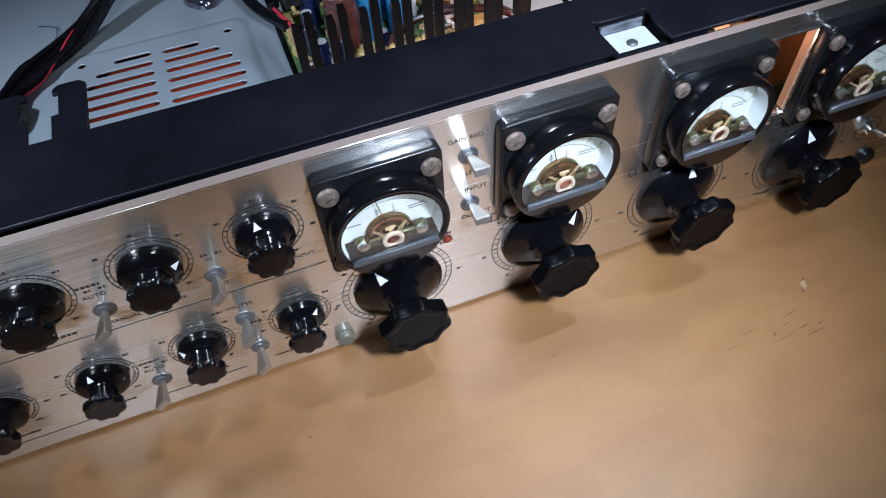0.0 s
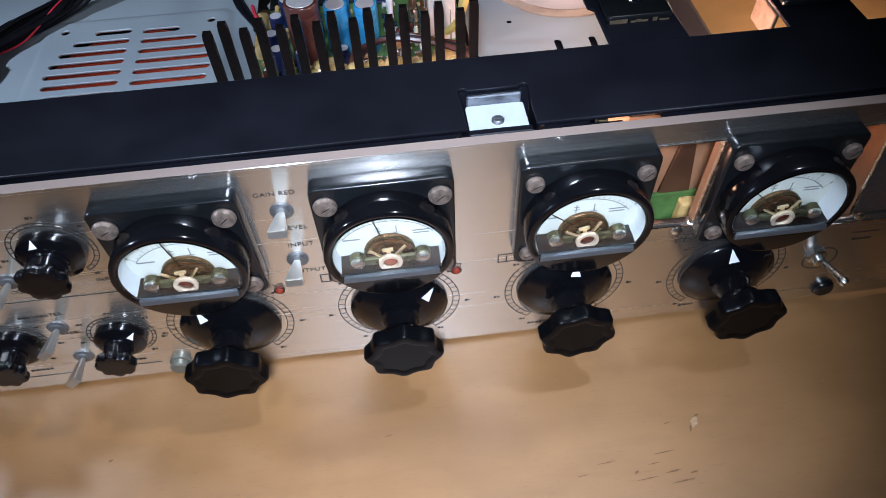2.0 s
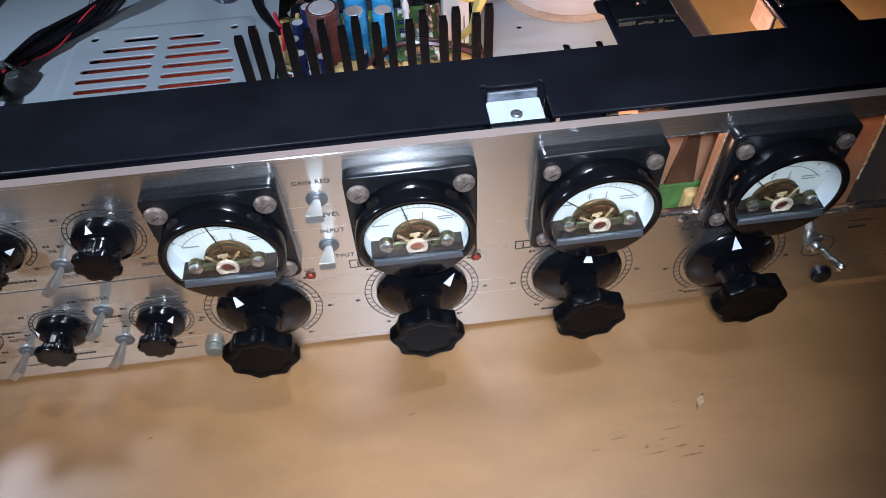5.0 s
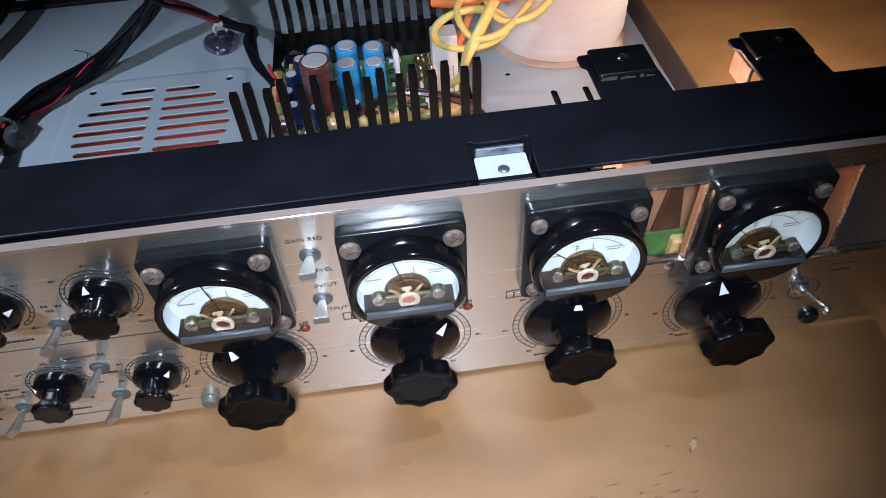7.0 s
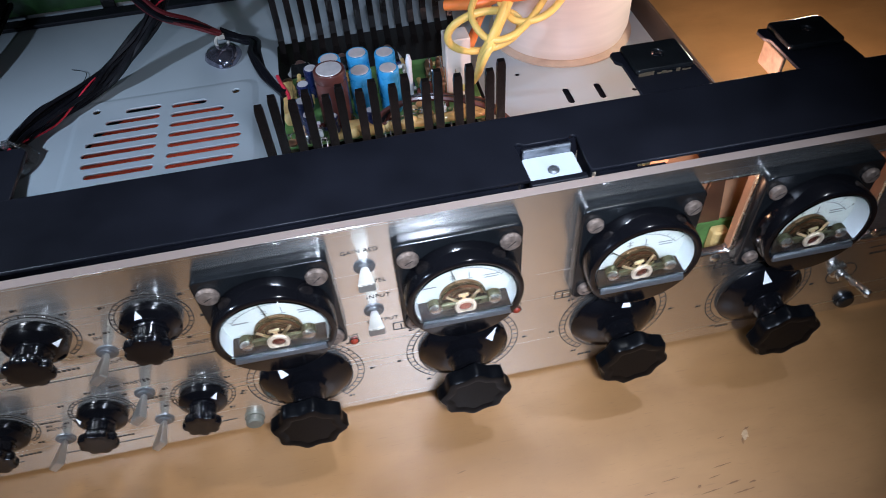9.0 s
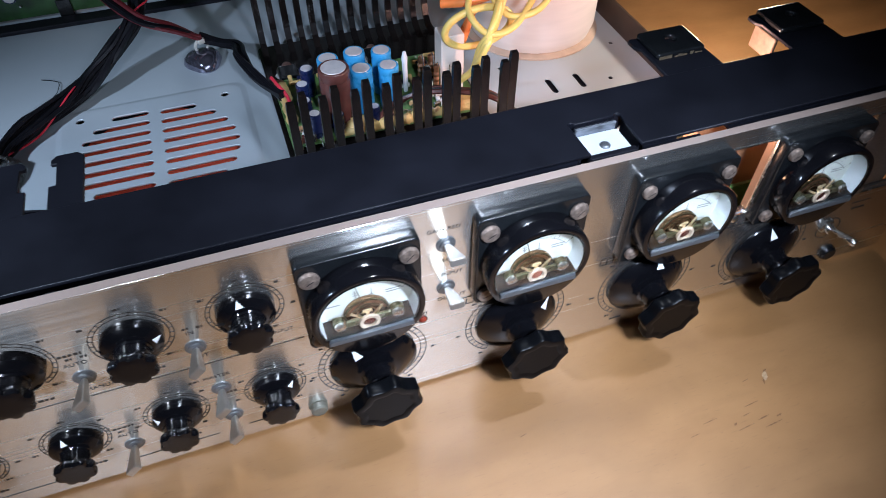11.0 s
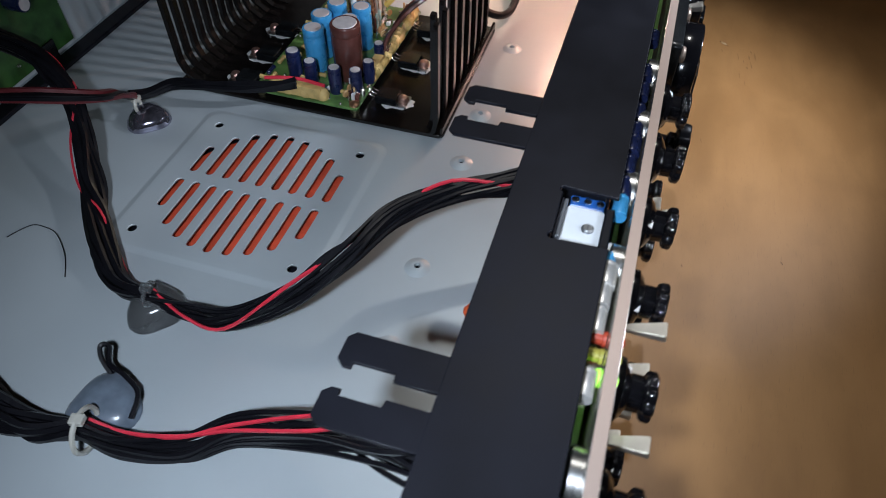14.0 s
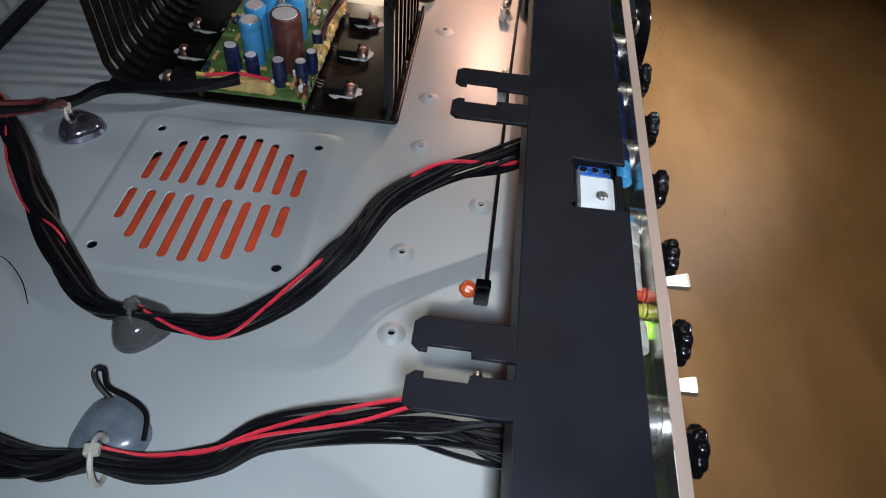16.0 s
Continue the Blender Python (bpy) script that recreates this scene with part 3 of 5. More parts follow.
def dial_ring(x, z, r0, r1, a0, a1, ticks):
    pieces = [ring_flat(r1 - 0.00022, r1, a0, a1), ring_flat(r0, r0 + 0.00022, a0, a1)]
    for k in range(ticks + 1):
        a = radians(a0 + (a1 - a0) * k / ticks)
        pieces.append(moved(box(r0, r1, -0.00009, 0.00009, 0, 0.00006), Matrix.Rotation(a, 4, "Z")))
    printed(join(*pieces), x, z, name="dial_ring")
    for k in range(0, ticks + 1, max(1, ticks // 6)):
        a = radians(a0 + (a1 - a0) * k / ticks)
        bars(x + (r1 + 0.0026) * math.cos(a), z + (r1 + 0.0018) * math.sin(a), 0.0017, h=0.0008)


ROW_A = [(-0.2460, 0.0670), (-0.2155, 0.0670), (-0.1866, 0.0672), (-0.1568, 0.0672), (-0.1267, 0.0672), (-0.0966, 0.0668)]
ROW_B = [(-0.2460, 0.0262), (-0.2150, 0.0262), (-0.1855, 0.0265), (-0.1562, 0.0265), (-0.1264, 0.0265), (-0.0957, 0.0252)]
BIG = [(-0.0629, 0.0242), (-0.0111, 0.0250), (0.0407, 0.0246), (0.0935, 0.0226)]
for x, z in ROW_A:
    dial_ring(x, z, 0.0094, 0.0108, -60, 240, 24)
for x, z in ROW_B:
    dial_ring(x, z, 0.0086, 0.0099, -60, 240, 24)
for x, z in BIG:
    dial_ring(x, z, 0.0166, 0.0188, -55, 235, 36)
words("GAIN RED", -0.0379, 0.0788, 0.0021)
words("LEVEL", -0.0352, 0.0655)
words("INPUT", -0.0352, 0.0585)
words("OUTPUT", -0.0352, 0.0468)
for x, z in ((-0.0451, 0.0416), (0.0068, 0.0416)):
    words("LIM", x, z, 0.0019)
words("MASTER", -0.1112, 0.0392, 0.0021)
words("IN", -0.1128, 0.0628, 0.0021)
words("OUT", -0.1128, 0.0512, 0.0021)
words("AUTO", -0.1428, 0.0625, 0.0021)
words("MANUAL", -0.1400, 0.0500, 0.0021)
words("AUTO", -0.1426, 0.0222, 0.0021)
words("INPUT", -0.0885, 0.0528, 0.0021)
for x, z, w in ((-0.1428, 0.0668, 0.006), (-0.1426, 0.0265, 0.006), (-0.118, 0.0392, 0.003), (-0.1095, 0.0292, 0.005), (-0.1268, 0.0512, 0.008), (-0.1568, 0.0505, 0.008), (-0.1866, 0.0505, 0.008), (-0.0975, 0.0102, 0.007), (-0.1264, 0.0105, 0.007), (-0.1562, 0.0105, 0.007), (-0.1855, 0.0105, 0.007), (0.1345, 0.0318, 0.006), (0.0850, 0.0046, 0.005), (0.0330, 0.0046, 0.005)):
    bars(x, z, w)
for x0, x1, z in ((-0.1750, -0.1480, 0.0475), (-0.1450, -0.0830, 0.0468), (-0.2480, -0.2080, 0.0472), (-0.1980, -0.1780, 0.0472), (-0.1480, -0.1180, 0.0068), (-0.1080, -0.0900, 0.0072), (-0.1950, -0.1600, 0.0068), (0.130, 0.139, 0.0352)):
    printed(box(x0, x1, -0.00015, 0.00015, 0, 0.00005), 0, z, name="rule")
for x in (-0.0300, 0.0217, 0.0752):
    frame_mark = join(*[box(*e, 0, 0.00005) for e in ((-0.0026, 0.0026, 0.0016, 0.0019), (-0.0026, 0.0026, -0.0019, -0.0016), (-0.0026, -0.0023, -0.0016, 0.0016), (0.0023, 0.0026, -0.0016, 0.0016), (-0.0002, 0.0002, -0.0016, 0.0010))])
    printed(frame_mark, x, 0.0422)
# Inked ring drawn for the reflection round the toggle switch, not a dial.
printed(ring_flat(0.0052, 0.0055), 0.1246, 0.0232, name="dial_ring")


# ---- meters ----
def vu_meter(x, lean, group="panel meters"):
    """A round needle meter on a square black case, facing -y; built facing +z and turned out."""
    m = thing("panel_meter", (x, 0, 0.0638), "round black needle meter with white scale and brass movement", "meter", group)
    cz = 0.0002
    big = 1.22 if x < 0.02 else 1.0
    part("case", plate(rounded(-0.0178, -0.0186, 0.0178, 0.0192, 0.0022), [], 0.0045, 0.0005), BLACK_METER, m, turn=OUT)
    outer = circle(0, 0, 0.0167, 56)
    chord = -0.0060
    a = math.degrees(math.asin(chord / 0.0146))
    window = circle(0, 0, 0.0146, 44, a, 180 - a)
    part("bezel", plate(outer, [window], 0.0076, 0.0008), BLACK_GLOSS, m, at=(0, -0.0043, cz), turn=OUT, smooth=True)
    part("dial_card", lathe([(0.0150, 0), (0.0150, 0.0004)], 40), DIAL, m, "white scale card", (0, -0.0045, cz), OUT)
    liner = join(moved(lathe([(0.01435, 0.0004), (0.01435, 0.0066)], 44), UP))
    bmesh.ops.delete(liner, geom=[f for f in liner.faces if len(f.verts) > 4], context="FACES")
    part("liner", liner, LINER, m, "white inner rim", (0, -0.0045, cz), OUT, True)
    # scale arc, ticks and small print on the card
    marks = [ring_flat(0.0150, 0.01525, 38, 142, 30)]
    for k in range(19):
        t = radians(40 + 100 * k / 18)
        marks.append(moved(box(0.0151, 0.0160 if k % 3 else 0.0166, -0.00007, 0.00007, 0, 0.00004), Matrix.Rotation(t, 4, "Z")))
        if k % 3 == 0:
            marks.append(moved(box(0.0172, 0.0180, -0.0003, 0.0003, 0, 0.00004), Matrix.Rotation(t, 4, "Z")))
    scale_marks = moved(join(*marks), Matrix.Translation((0, -0.0090, 0)))
    part("scale_marks", scale_marks, DIAL_INK, m, at=(0, -0.00492, cz), turn=OUT)
    small = [box(-0.0118, -0.0072, -0.0002, 0.0003, 0, 0.00004), box(0.0064, 0.0112, 0.0012, 0.0016, 0, 0.00004), box(0.0066, 0.0108, 0.0002, 0.0006, 0, 0.00004), box(-0.0026, -0.0023, 0.0012, 0.0042, 0, 0.00004), box(-0.0032, -0.0016, 0.0032, 0.0035, 0, 0.00004), box(-0.0032, -0.0016, 0.0022, 0.0025, 0, 0.00004), box(0.0022, 0.0025, 0.0012, 0.0040, 0, 0.00004), box(0.0014, 0.0033, 0.0012, 0.0015, 0, 0.00004)]
    part("scale_print", join(*small), DIAL_INK, m, at=(0, -0.00492, cz), turn=OUT)
    # movement: dark magnet arch, copper coil former, olive bridge with two screws, pale hub ring
    part("magnet", plate(circle(0, -0.0066, 0.0068, 28, 0, 180), [], 0.0012, 0.0003), BRONZE, m, at=(0, -0.0051, cz + 0.0016), turn=OUT)
    part("magnet_rim", ring_flat(0.0064, 0.0069, 4, 176, 30, 0.0016), OLIVE, m, at=(0, -0.0051, cz - 0.0050), turn=OUT)
    fan = [ring_flat(0.0052, 0.0062, 12, 168, 24, 0.0004), ring_flat(0.0028, 0.0034, 20, 160, 16, 0.0004)]
    part("coil", join(*fan), COPPER, m, "copper-brown winding", at=(0, -0.0064, cz - 0.0052), turn=OUT)
    tilt = Matrix.Rotation(radians(lean * 0.3), 4, "Z")
    for a_, r_, w_ in ((90, 0.0046, 0.0005), (48, 0.0068, 0.00028), (134, 0.0068, 0.00028)):
        part("spoke", moved(box(0.0020, r_, -w_, w_, 0, 0.0005), tilt @ Matrix.Rotation(radians(a_), 4, "Z")), GOLD, m, "pale gold spoke", at=(0, -0.0092, cz - 0.0042), turn=OUT)
    part("spoke", moved(box(-0.0014, 0.0014, 0.0040, 0.0048, 0, 0.0006), tilt), GOLD, m, at=(0, -0.0092, cz - 0.0042), turn=OUT)
    part("bridge", plate(rounded(-0.0104, -0.0068, 0.0104, -0.0044, 0.0011), [], 0.0011, 0.0003), OLIVE, m, at=(0, -0.0086, cz + 0.0016), turn=OUT)
    part("hub", plate(circle(0, -0.0056, 0.0031, 28), [circle(0, -0.0056, 0.0020, 20)], 0.0010, 0.0002), HUB, m, "pale ring", at=(0, -0.0098, cz + 0.0016), turn=OUT)
    part("jewel", lathe([(0.0019, 0), (0.0017, 0.0005), (0.0008, 0.0007)], 16), JEWEL if x == -0.0114 else RUBY, m, "brown-red jewel" if x == -0.0114 else "dark jewel", at=(0, -0.0096, cz - 0.0040), turn=OUT)
    for s in (-1, 1):
        part("bridge_post", lathe([(0.0021, 0), (0.0021, 0.0016), (0.0018, 0.0019)], 20), OLIVE, m, at=(s * 0.0085, -0.0079, cz - 0.0034), turn=OUT, smooth=True)
        part("bridge_screw", lathe([(0.0018, 0), (0.0018, 0.0008), (0.0011, 0.0013)], 16), CHROME, m, at=(s * 0.0085, -0.0098, cz - 0.0034), turn=OUT, smooth=True)
        part("spring", moved(box(-0.00025, 0.00025, 0.0022, 0.0048, 0, 0.0003), Matrix.Rotation(radians(s * 40), 4, "Z")), BRASS, m, at=(0, -0.0098, cz - 0.0040), turn=OUT)
    part("spring", moved(box(-0.0005, 0.0005, -0.0036, -0.0024, 0, 0.0004), Matrix.Rotation(radians(35), 4, "Z")), HUB, m, at=(0, -0.0098, cz - 0.0040), turn=OUT)
    needle = moved(box(-0.00013, 0.00013, 0.002, 0.0156, 0.0003, 0.0005), Matrix.Translation((0, -0.0040, 0)) @ Matrix.Rotation(radians(lean), 4, "Z"))
    part("needle", needle, BLACK_GLOSS, m, at=(0, -0.0066, cz), turn=OUT)
    pane = part("glass_pane", plate(window, [], 0.0005), GLASS, m, at=(0, -0.0114, cz), turn=OUT)
    pane.visible_shadow = False
    part("sill", plate([(-0.0128, -0.0084), (0.0128, -0.0084), (0.0124, -0.0063), (-0.0124, -0.0063)], [], 0.0012, 0.0003), GREY_SILL, m, "dark grey lip under the scale", (0, -0.0116, cz), OUT)
    for sx in (-0.0141, 0.0141):
        for sz in (-0.0138, 0.0138):
            s = part("case_screw", lathe([(0.0023 * big, 0), (0.0025 * big, 0.0006), (0.0022 * big, 0.0015), (0.0012 * big, 0.0019)], 18), DULL_SCREW, m, at=(sx, -0.0045, sz), turn=OUT, smooth=True)
            part("slot", moved(box(-0.0014, 0.0014, -0.00012, 0.00012, 0.0017, 0.00192), Matrix.Rotation(radians(30 + 500 * (sx + sz)), 4, "Z")), BLACK_STEEL, s, at=(sx, -0.0045, sz), turn=OUT)
    return m


for (x, lean) in ((-0.0640, 11), (-0.0114, 14), (0.0406, 50), (0.0938, 47)):
    vu_meter(x, lean)


# ---- knobs ----
def pointer_mark(r0, r1, w, lift):
    bm = bmesh.new()
    low = [bm.verts.new(v) for v in ((-w, r0, lift[0]), (w, r0, lift[0]), (0, r1, lift[1]))]
    bm.faces.new(low)
    return bm


def big_knob(x, z, angle):
    k = thing("large_knob", (x, 0, z), "large glossy black lobed knob with white pointer", "knob", "large knobs")
    spin = OUT @ Matrix.Rotation(radians(angle), 4, "Z")
    part("skirt", lathe([(0.0148, 0.0003), (0.0150, 0.0010), (0.0147, 0.0017), (0.0110, 0.0040), (0.0088, 0.0052), (0.0066, 0.0060)], 48), BLACK_GLOSS, k, turn=spin, smooth=True)
    part("neck", lathe([(0.0066, 0.0058), (0.0054, 0.0066), (0.0050, 0.0080), (0.0050, 0.0104), (0.0062, 0.0110), (0.0066, 0.0116), (0.0066, 0.0148)], 32), BLACK_GLOSS, k, turn=spin, smooth=True)
    part("grip", lathe([(0.0062, 0.0140), (0.0108, 0.0144), (0.0117, 0.0151), (0.0118, 0.0185), (0.0112, 0.0194), (0.0092, 0.0197), (0.0082, 0.0193), (0.0078, 0.0193), (0.0010, 0.0193)], 112, 8, 0.12, [0, 1, 1, 1, 1, 1, 1, 1, 0], 0.75), BLACK_GRIP, k, turn=spin, smooth=True)
    part("pointer", pointer_mark(0.0104, 0.0144, 0.0016, (0.0046, 0.0021)), WHITE_INK, k, "white triangle", turn=spin)
    return k


for (x, z), angle in zip(BIG, (30, -49, -8, 11)):
    big_knob(x, z, angle)


def small_knob(x, z, s, angle, group):
    k = thing("small_knob", (x, 0, z), "small glossy black fluted knob with white pointer", "knob", group)
    spin = OUT @ Matrix.Rotation(radians(angle), 4, "Z")
    part("skirt", lathe([(0.0080 * s, 0.0003), (0.0082 * s, 0.0008), (0.0080 * s, 0.0030), (0.0062 * s, 0.0044), (0.0050 * s, 0.0048)], 40), BLACK_GLOSS, k, turn=spin, smooth=True)
    part("neck", lathe([(0.0052 * s, 0.0046), (0.0047 * s, 0.0052), (0.0047 * s, 0.0086)], 64, 6, 0.05, [0, 1, 1]), BLACK_GLOSS, k, turn=spin, smooth=True)
    part("grip", lathe([(0.0045 * s, 0.0080), (0.0058 * s, 0.0086), (0.0063 * s, 0.0092), (0.0064 * s, 0.0108), (0.0059 * s, 0.0114), (0.0042 * s, 0.0116), (0.0038 * s, 0.0116), (0.0008 * s, 0.0116)], 64, 8, 0.15, [0, 1, 1, 1, 1, 0, 0, 0]), BLACK_GLOSS, k, turn=spin, smooth=True)
    part("pointer", pointer_mark(0.0063 * s, 0.0082 * s, 0.0011 * s, (0.0046, 0.0031)), WHITE_INK, k, "white triangle", turn=spin)
    return k


for (x, z), angle in zip(ROW_A, (20, -20, 60, 48, -75, 8)):
    small_knob(x, z, 1.0, angle, "upper row of small knobs")
for (x, z), angle in zip(ROW_B, (20, 12, 40, 12, 55, -50)):
    small_knob(x, z, 0.92, angle, "lower row of small knobs")


# ---- switches, lamps and buttons on the panel ----
def paddle_switch(x, z, tilt, turned=0.0):
    s = thing("paddle_switch", (x, 0, z), "polished metal flat-bat toggle switch on the panel", "switch", "bat switches")
    part("nut", lathe([(0.0030, 0), (0.0030, 0.0003), (0.0026, 0.0005)], 24), GREY_STEEL, s, turn=OUT, smooth=True)
    part("bush", lathe([(0.0022, 0.0004), (0.0021, 0.0010), (0.0015, 0.0012)], 20), GREY_STEEL, s, turn=OUT, smooth=True)
    bm = bmesh.new()
    rings = []
    for h, w, d in ((0.0012, 0.0008, 0.0006), (0.0030, 0.0012, 0.0008), (0.0110, 0.0023, 0.0012), (0.0114, 0.0022, 0.0011)):
        rings.append([bm.verts.new((sx * w, sy * d, h)) for sx, sy in ((-1, -1), (1, -1), (1, 1), (-1, 1))])
    for a, b in zip(rings, rings[1:]):
        for k in range(4):
            bm.faces.new((a[k], a[(k + 1) % 4], b[(k + 1) % 4], b[k]))
    bm.faces.new(list(reversed(rings[0])))
    bm.faces.new(rings[-1])
    bmesh.ops.bevel(bm, geom=bm.edges[:], offset=0.0002, segments=2, affect="EDGES")
    part("bat", bm, BAT, s, turn=OUT @ Matrix.Rotation(radians(tilt), 4, "X") @ Matrix.Rotation(radians(turned), 4, "Z"))
    return s


for x, z, tilt in ((-0.0373, 0.0724, -18), (-0.0372, 0.0524, -18), (-0.1129, 0.0562, -12), (-0.1113, 0.0327, -12), (-0.1112, 0.0157, -12), (-0.1428, 0.0562, -12), (-0.1426, 0.0157, -12), (-0.2020, 0.0736, -13), (-0.2018, 0.0546, -13), (-0.2016, 0.0326, -13), (-0.2016, 0.0156, -13), (-0.2310, 0.0686, -13), (-0.2310, 0.0256, -13)):
    paddle_switch(x, z, tilt, 36 if -0.15 < x < -0.1 else 0)

toggle = thing("toggle_switch", (0.1222, 0, 0.0257), "round chrome toggle switch on the panel", "switch")
part("nut", lathe([(0.0034, 0), (0.0034, 0.0012), (0.0022, 0.0016)], 6), CHROME, toggle, turn=OUT)
part("bush", lathe([(0.0020, 0.0012), (0.0020, 0.0036), (0.0014, 0.0040)], 20), CHROME, toggle, turn=OUT, smooth=True)
part("lever", lathe([(0.0010, 0.0010), (0.0009, 0.0030), (0.0014, 0.0105), (0.0017, 0.0120), (0.0012, 0.0130)], 20), CHROME, toggle, turn=OUT @ pose(0, 0, 0, 0, 18, 0) @ pose(0, 0, 0, 0), smooth=True)


def round_button(name, x, z, r, h, material, label):
    b = thing(name, (x, 0, z), label, "button")
    part("collar", lathe([(r * 1.15, 0), (r * 1.15, 0.0007), (r, 0.0009)], 24), material, b, turn=OUT, smooth=True)
    part("cap", lathe([(r, 0.0006), (r, h - 0.0005), (r * 0.85, h)], 24), material, b, turn=OUT, smooth=True)


GREY_BUTTON = shader("grey_button", (0.16, 0.155, 0.12), 0.35, 0.2, 0.1, 300)
round_button("push_button", -0.0843, 0.0062, 0.0029, 0.0032, GREY_BUTTON, "small round grey-green push button on the panel")
round_button("push_button", 0.1325, 0.0062, 0.0032, 0.0022, BLACK_METER, "small round black push button on the panel")


def lamp_dot(x, z, r, material, label, ring=False):
    d = thing("indicator_light", (x, 0, z), label, "indicator light", "panel indicator lights")
    part("lens", lathe([(r, 0), (r, 0.0004), (r * 0.8, 0.0009), (r * 0.4, 0.0012)], 18), material, d, turn=OUT, smooth=True)
    if ring:
        part("ring", ring_flat(r, r * 1.25, thick=0.0004), DARK_COIL, d, "dark ring", turn=OUT)
    part("led_body", lathe([(r * 1.1, 0), (r * 1.1, 0.005), (r * 1.3, 0.0052), (r * 1.3, 0.0060)], 16), material, d, turn=OUT @ pose(0, 0, -PT - 0.0062))


lamp_dot(-0.0451, 0.0390, 0.0013, RED_INK, "tiny unlit red indicator light on the panel", True)
lamp_dot(0.0068, 0.0390, 0.0013, RED_INK, "tiny unlit red indicator light on the panel", True)
lamp_dot(-0.2119, 0.0806, 0.0015, RED_LED, "unlit red indicator light in the panel row")
lamp_dot(-0.2165, 0.0800, 0.0015, DIM_LED, "dim yellow indicator light in the panel row")
lamp_dot(-0.2218, 0.0792, 0.0017, GREEN_LED, "lit green indicator light in the panel row")

# small screws at the window's lower corners
for x, z in ((0.0718, 0.0462), (0.1285, 0.0435)):
    s = thing("panel_screw", (x, 0, z), "small bright panel screw below the window", "screw", "window screws")
    part("head", lathe([(0.0016, 0), (0.0016, 0.0005), (0.0008, 0.0011)], 16), CHROME, s, turn=OUT, smooth=True)

# ---- behind the panel ----
board = thing("control_board", (-0.13, 0.0045, 0.006), "green circuit board standing behind the front panel", "circuit board")
part("board", box(-0.155, 0.118, 0.0, 0.0014, 0.0, 0.064), BOARD, board)
amber = thing("meter_board", (0.085, 0.0160, 0.010), "green circuit board with orange parts behind the panel windows", "circuit board")
part("board", box(-0.035, 0.0455, 0.0, 0.0014, 0.0, 0.0340), BOARD, amber)
part("orange_block", box(-0.0070, -0.0012, -0.0045, -0.0002, 0.0225, 0.0335, 0.0022, 3), BOARD_YELLOW, amber, "orange part on the board")
AMBER = shader("amber_sheet", (0.52, 0.27, 0.14), 0.38, 0.3, 0.25, 60, (1, 1, 0.4))
part("bracket_sheet", box(-0.035, 0.0455, 0.0034, 0.0044, 0.0, 0.064), AMBER, amber, "copper-coloured sheet")
part("rib", plate([(-0.0140, 0.024), (-0.0018, 0.024), (-0.0068, 0.060), (-0.0096, 0.060)], [], 0.0012), shader("dark_rib", (0.11, 0.052, 0.028), 0.4, 0.3, 0.2, 60), amber, "dark tapered rib", at=(0, 0.0020, 0), turn=OUT)
BULB = glowing("pilot_bulb_lit", (1.0, 0.34, 0.14), 0.8)
for x in (0.0530, 0.1105):
    bulb = thing("pilot_bulb", (x, 0.0150, 0.0780), "tiny lit orange pilot bulb behind the panel window", "bulb", "pilot bulbs")
    part("bulb", moved(lathe([(0.0008, -0.0030), (0.0013, -0.0024), (0.0013, 0.0016), (0.0006, 0.0028)], 12), pose(0, 0, 0, 0, 90)), BULB, bulb, smooth=True)
    part("holder", box(-0.0060, -0.0031, -0.0014, 0.0014, -0.0014, 0.0014, 0.0003), BRASS, bulb)
cheek = thing("side_cheek", (0.1322, 0.004, 0.009), "brown steel side plate with a bright slanted edge", "plate")
profile = [(0.0, 0.0), (0.029, 0.0), (0.029, 0.073), (0.009, 0.073)]
standing = Matrix(((0, 0, 1, 0), (1, 0, 0, 0), (0, 1, 0, 0), (0, 0, 0, 1)))
part("plate", plate(profile, [], 0.0012, 0.0003), AMBER, cheek, turn=standing)
part("edge", tube([(0.0006, -0.0002, 0.001), (0.0006, 0.0043, 0.036), (0.0006, 0.0088, 0.0725)], 0.0005), CHROME, cheek, "bright edge")
part("back_sheet", box(0.0016, 0.0270, 0.0078, 0.0086, 0.0, 0.070), GREY_STEEL, cheek, "dark grey sheet")
for x0, z0, x1, z1 in WINDOWS:
    rim = [box(x0 - 0.0004, x1 + 0.0004, -0.0003, 0.0, z1, z1 + 0.0004), box(x0 - 0.0004, x1 + 0.0004, -0.0003, 0.0, z0 - 0.0004, z0), box(x1 - 0.0001, x1 + 0.0006, -0.0007, 0.0, z0, z1)]
    part("window_rim", join(*rim), CHROME, panel)
    part("window_sleeve", box(x1 - 0.0005, x1 - 0.0001, 0.0002, PT - 0.0002, z0 + 0.0016, z1 - 0.0016), AMBER, panel)


def pot_body(x, z, r):
    p = thing("potentiometer", (x, PT + 0.0001, z), "round metal potentiometer body behind the panel", "potentiometer", "potentiometers")
    part("can", lathe([(r, 0), (r, 0.0028), (r * 0.9, 0.0032)], 24), STEEL, p, turn=pose(0, 0, 0, -90), smooth=True)


for x, z in ROW_A:
    pot_body(x, 0.0690 if abs(x + 0.2155) < 0.001 else 0.0770, 0.0068)


def small_electrolytic(x, y, z, r, h, sleeve, name="capacitor", parent=None, label="", turn=UP):
    c = part(name, lathe([(r * 0.96, 0), (r, 0.0004), (r, h * 0.80), (r * 0.955, h * 0.83), (r, h * 0.86), (r, h - 0.0006), (r * 0.94, h)], 24), sleeve, parent, label, (x, y, z), turn, True)
    part("cap_top", lathe([(r * 0.80, h), (r * 0.78, h + 0.0002)], 24), CAP_TOP, c, "", (x, y, z), turn)
    return c


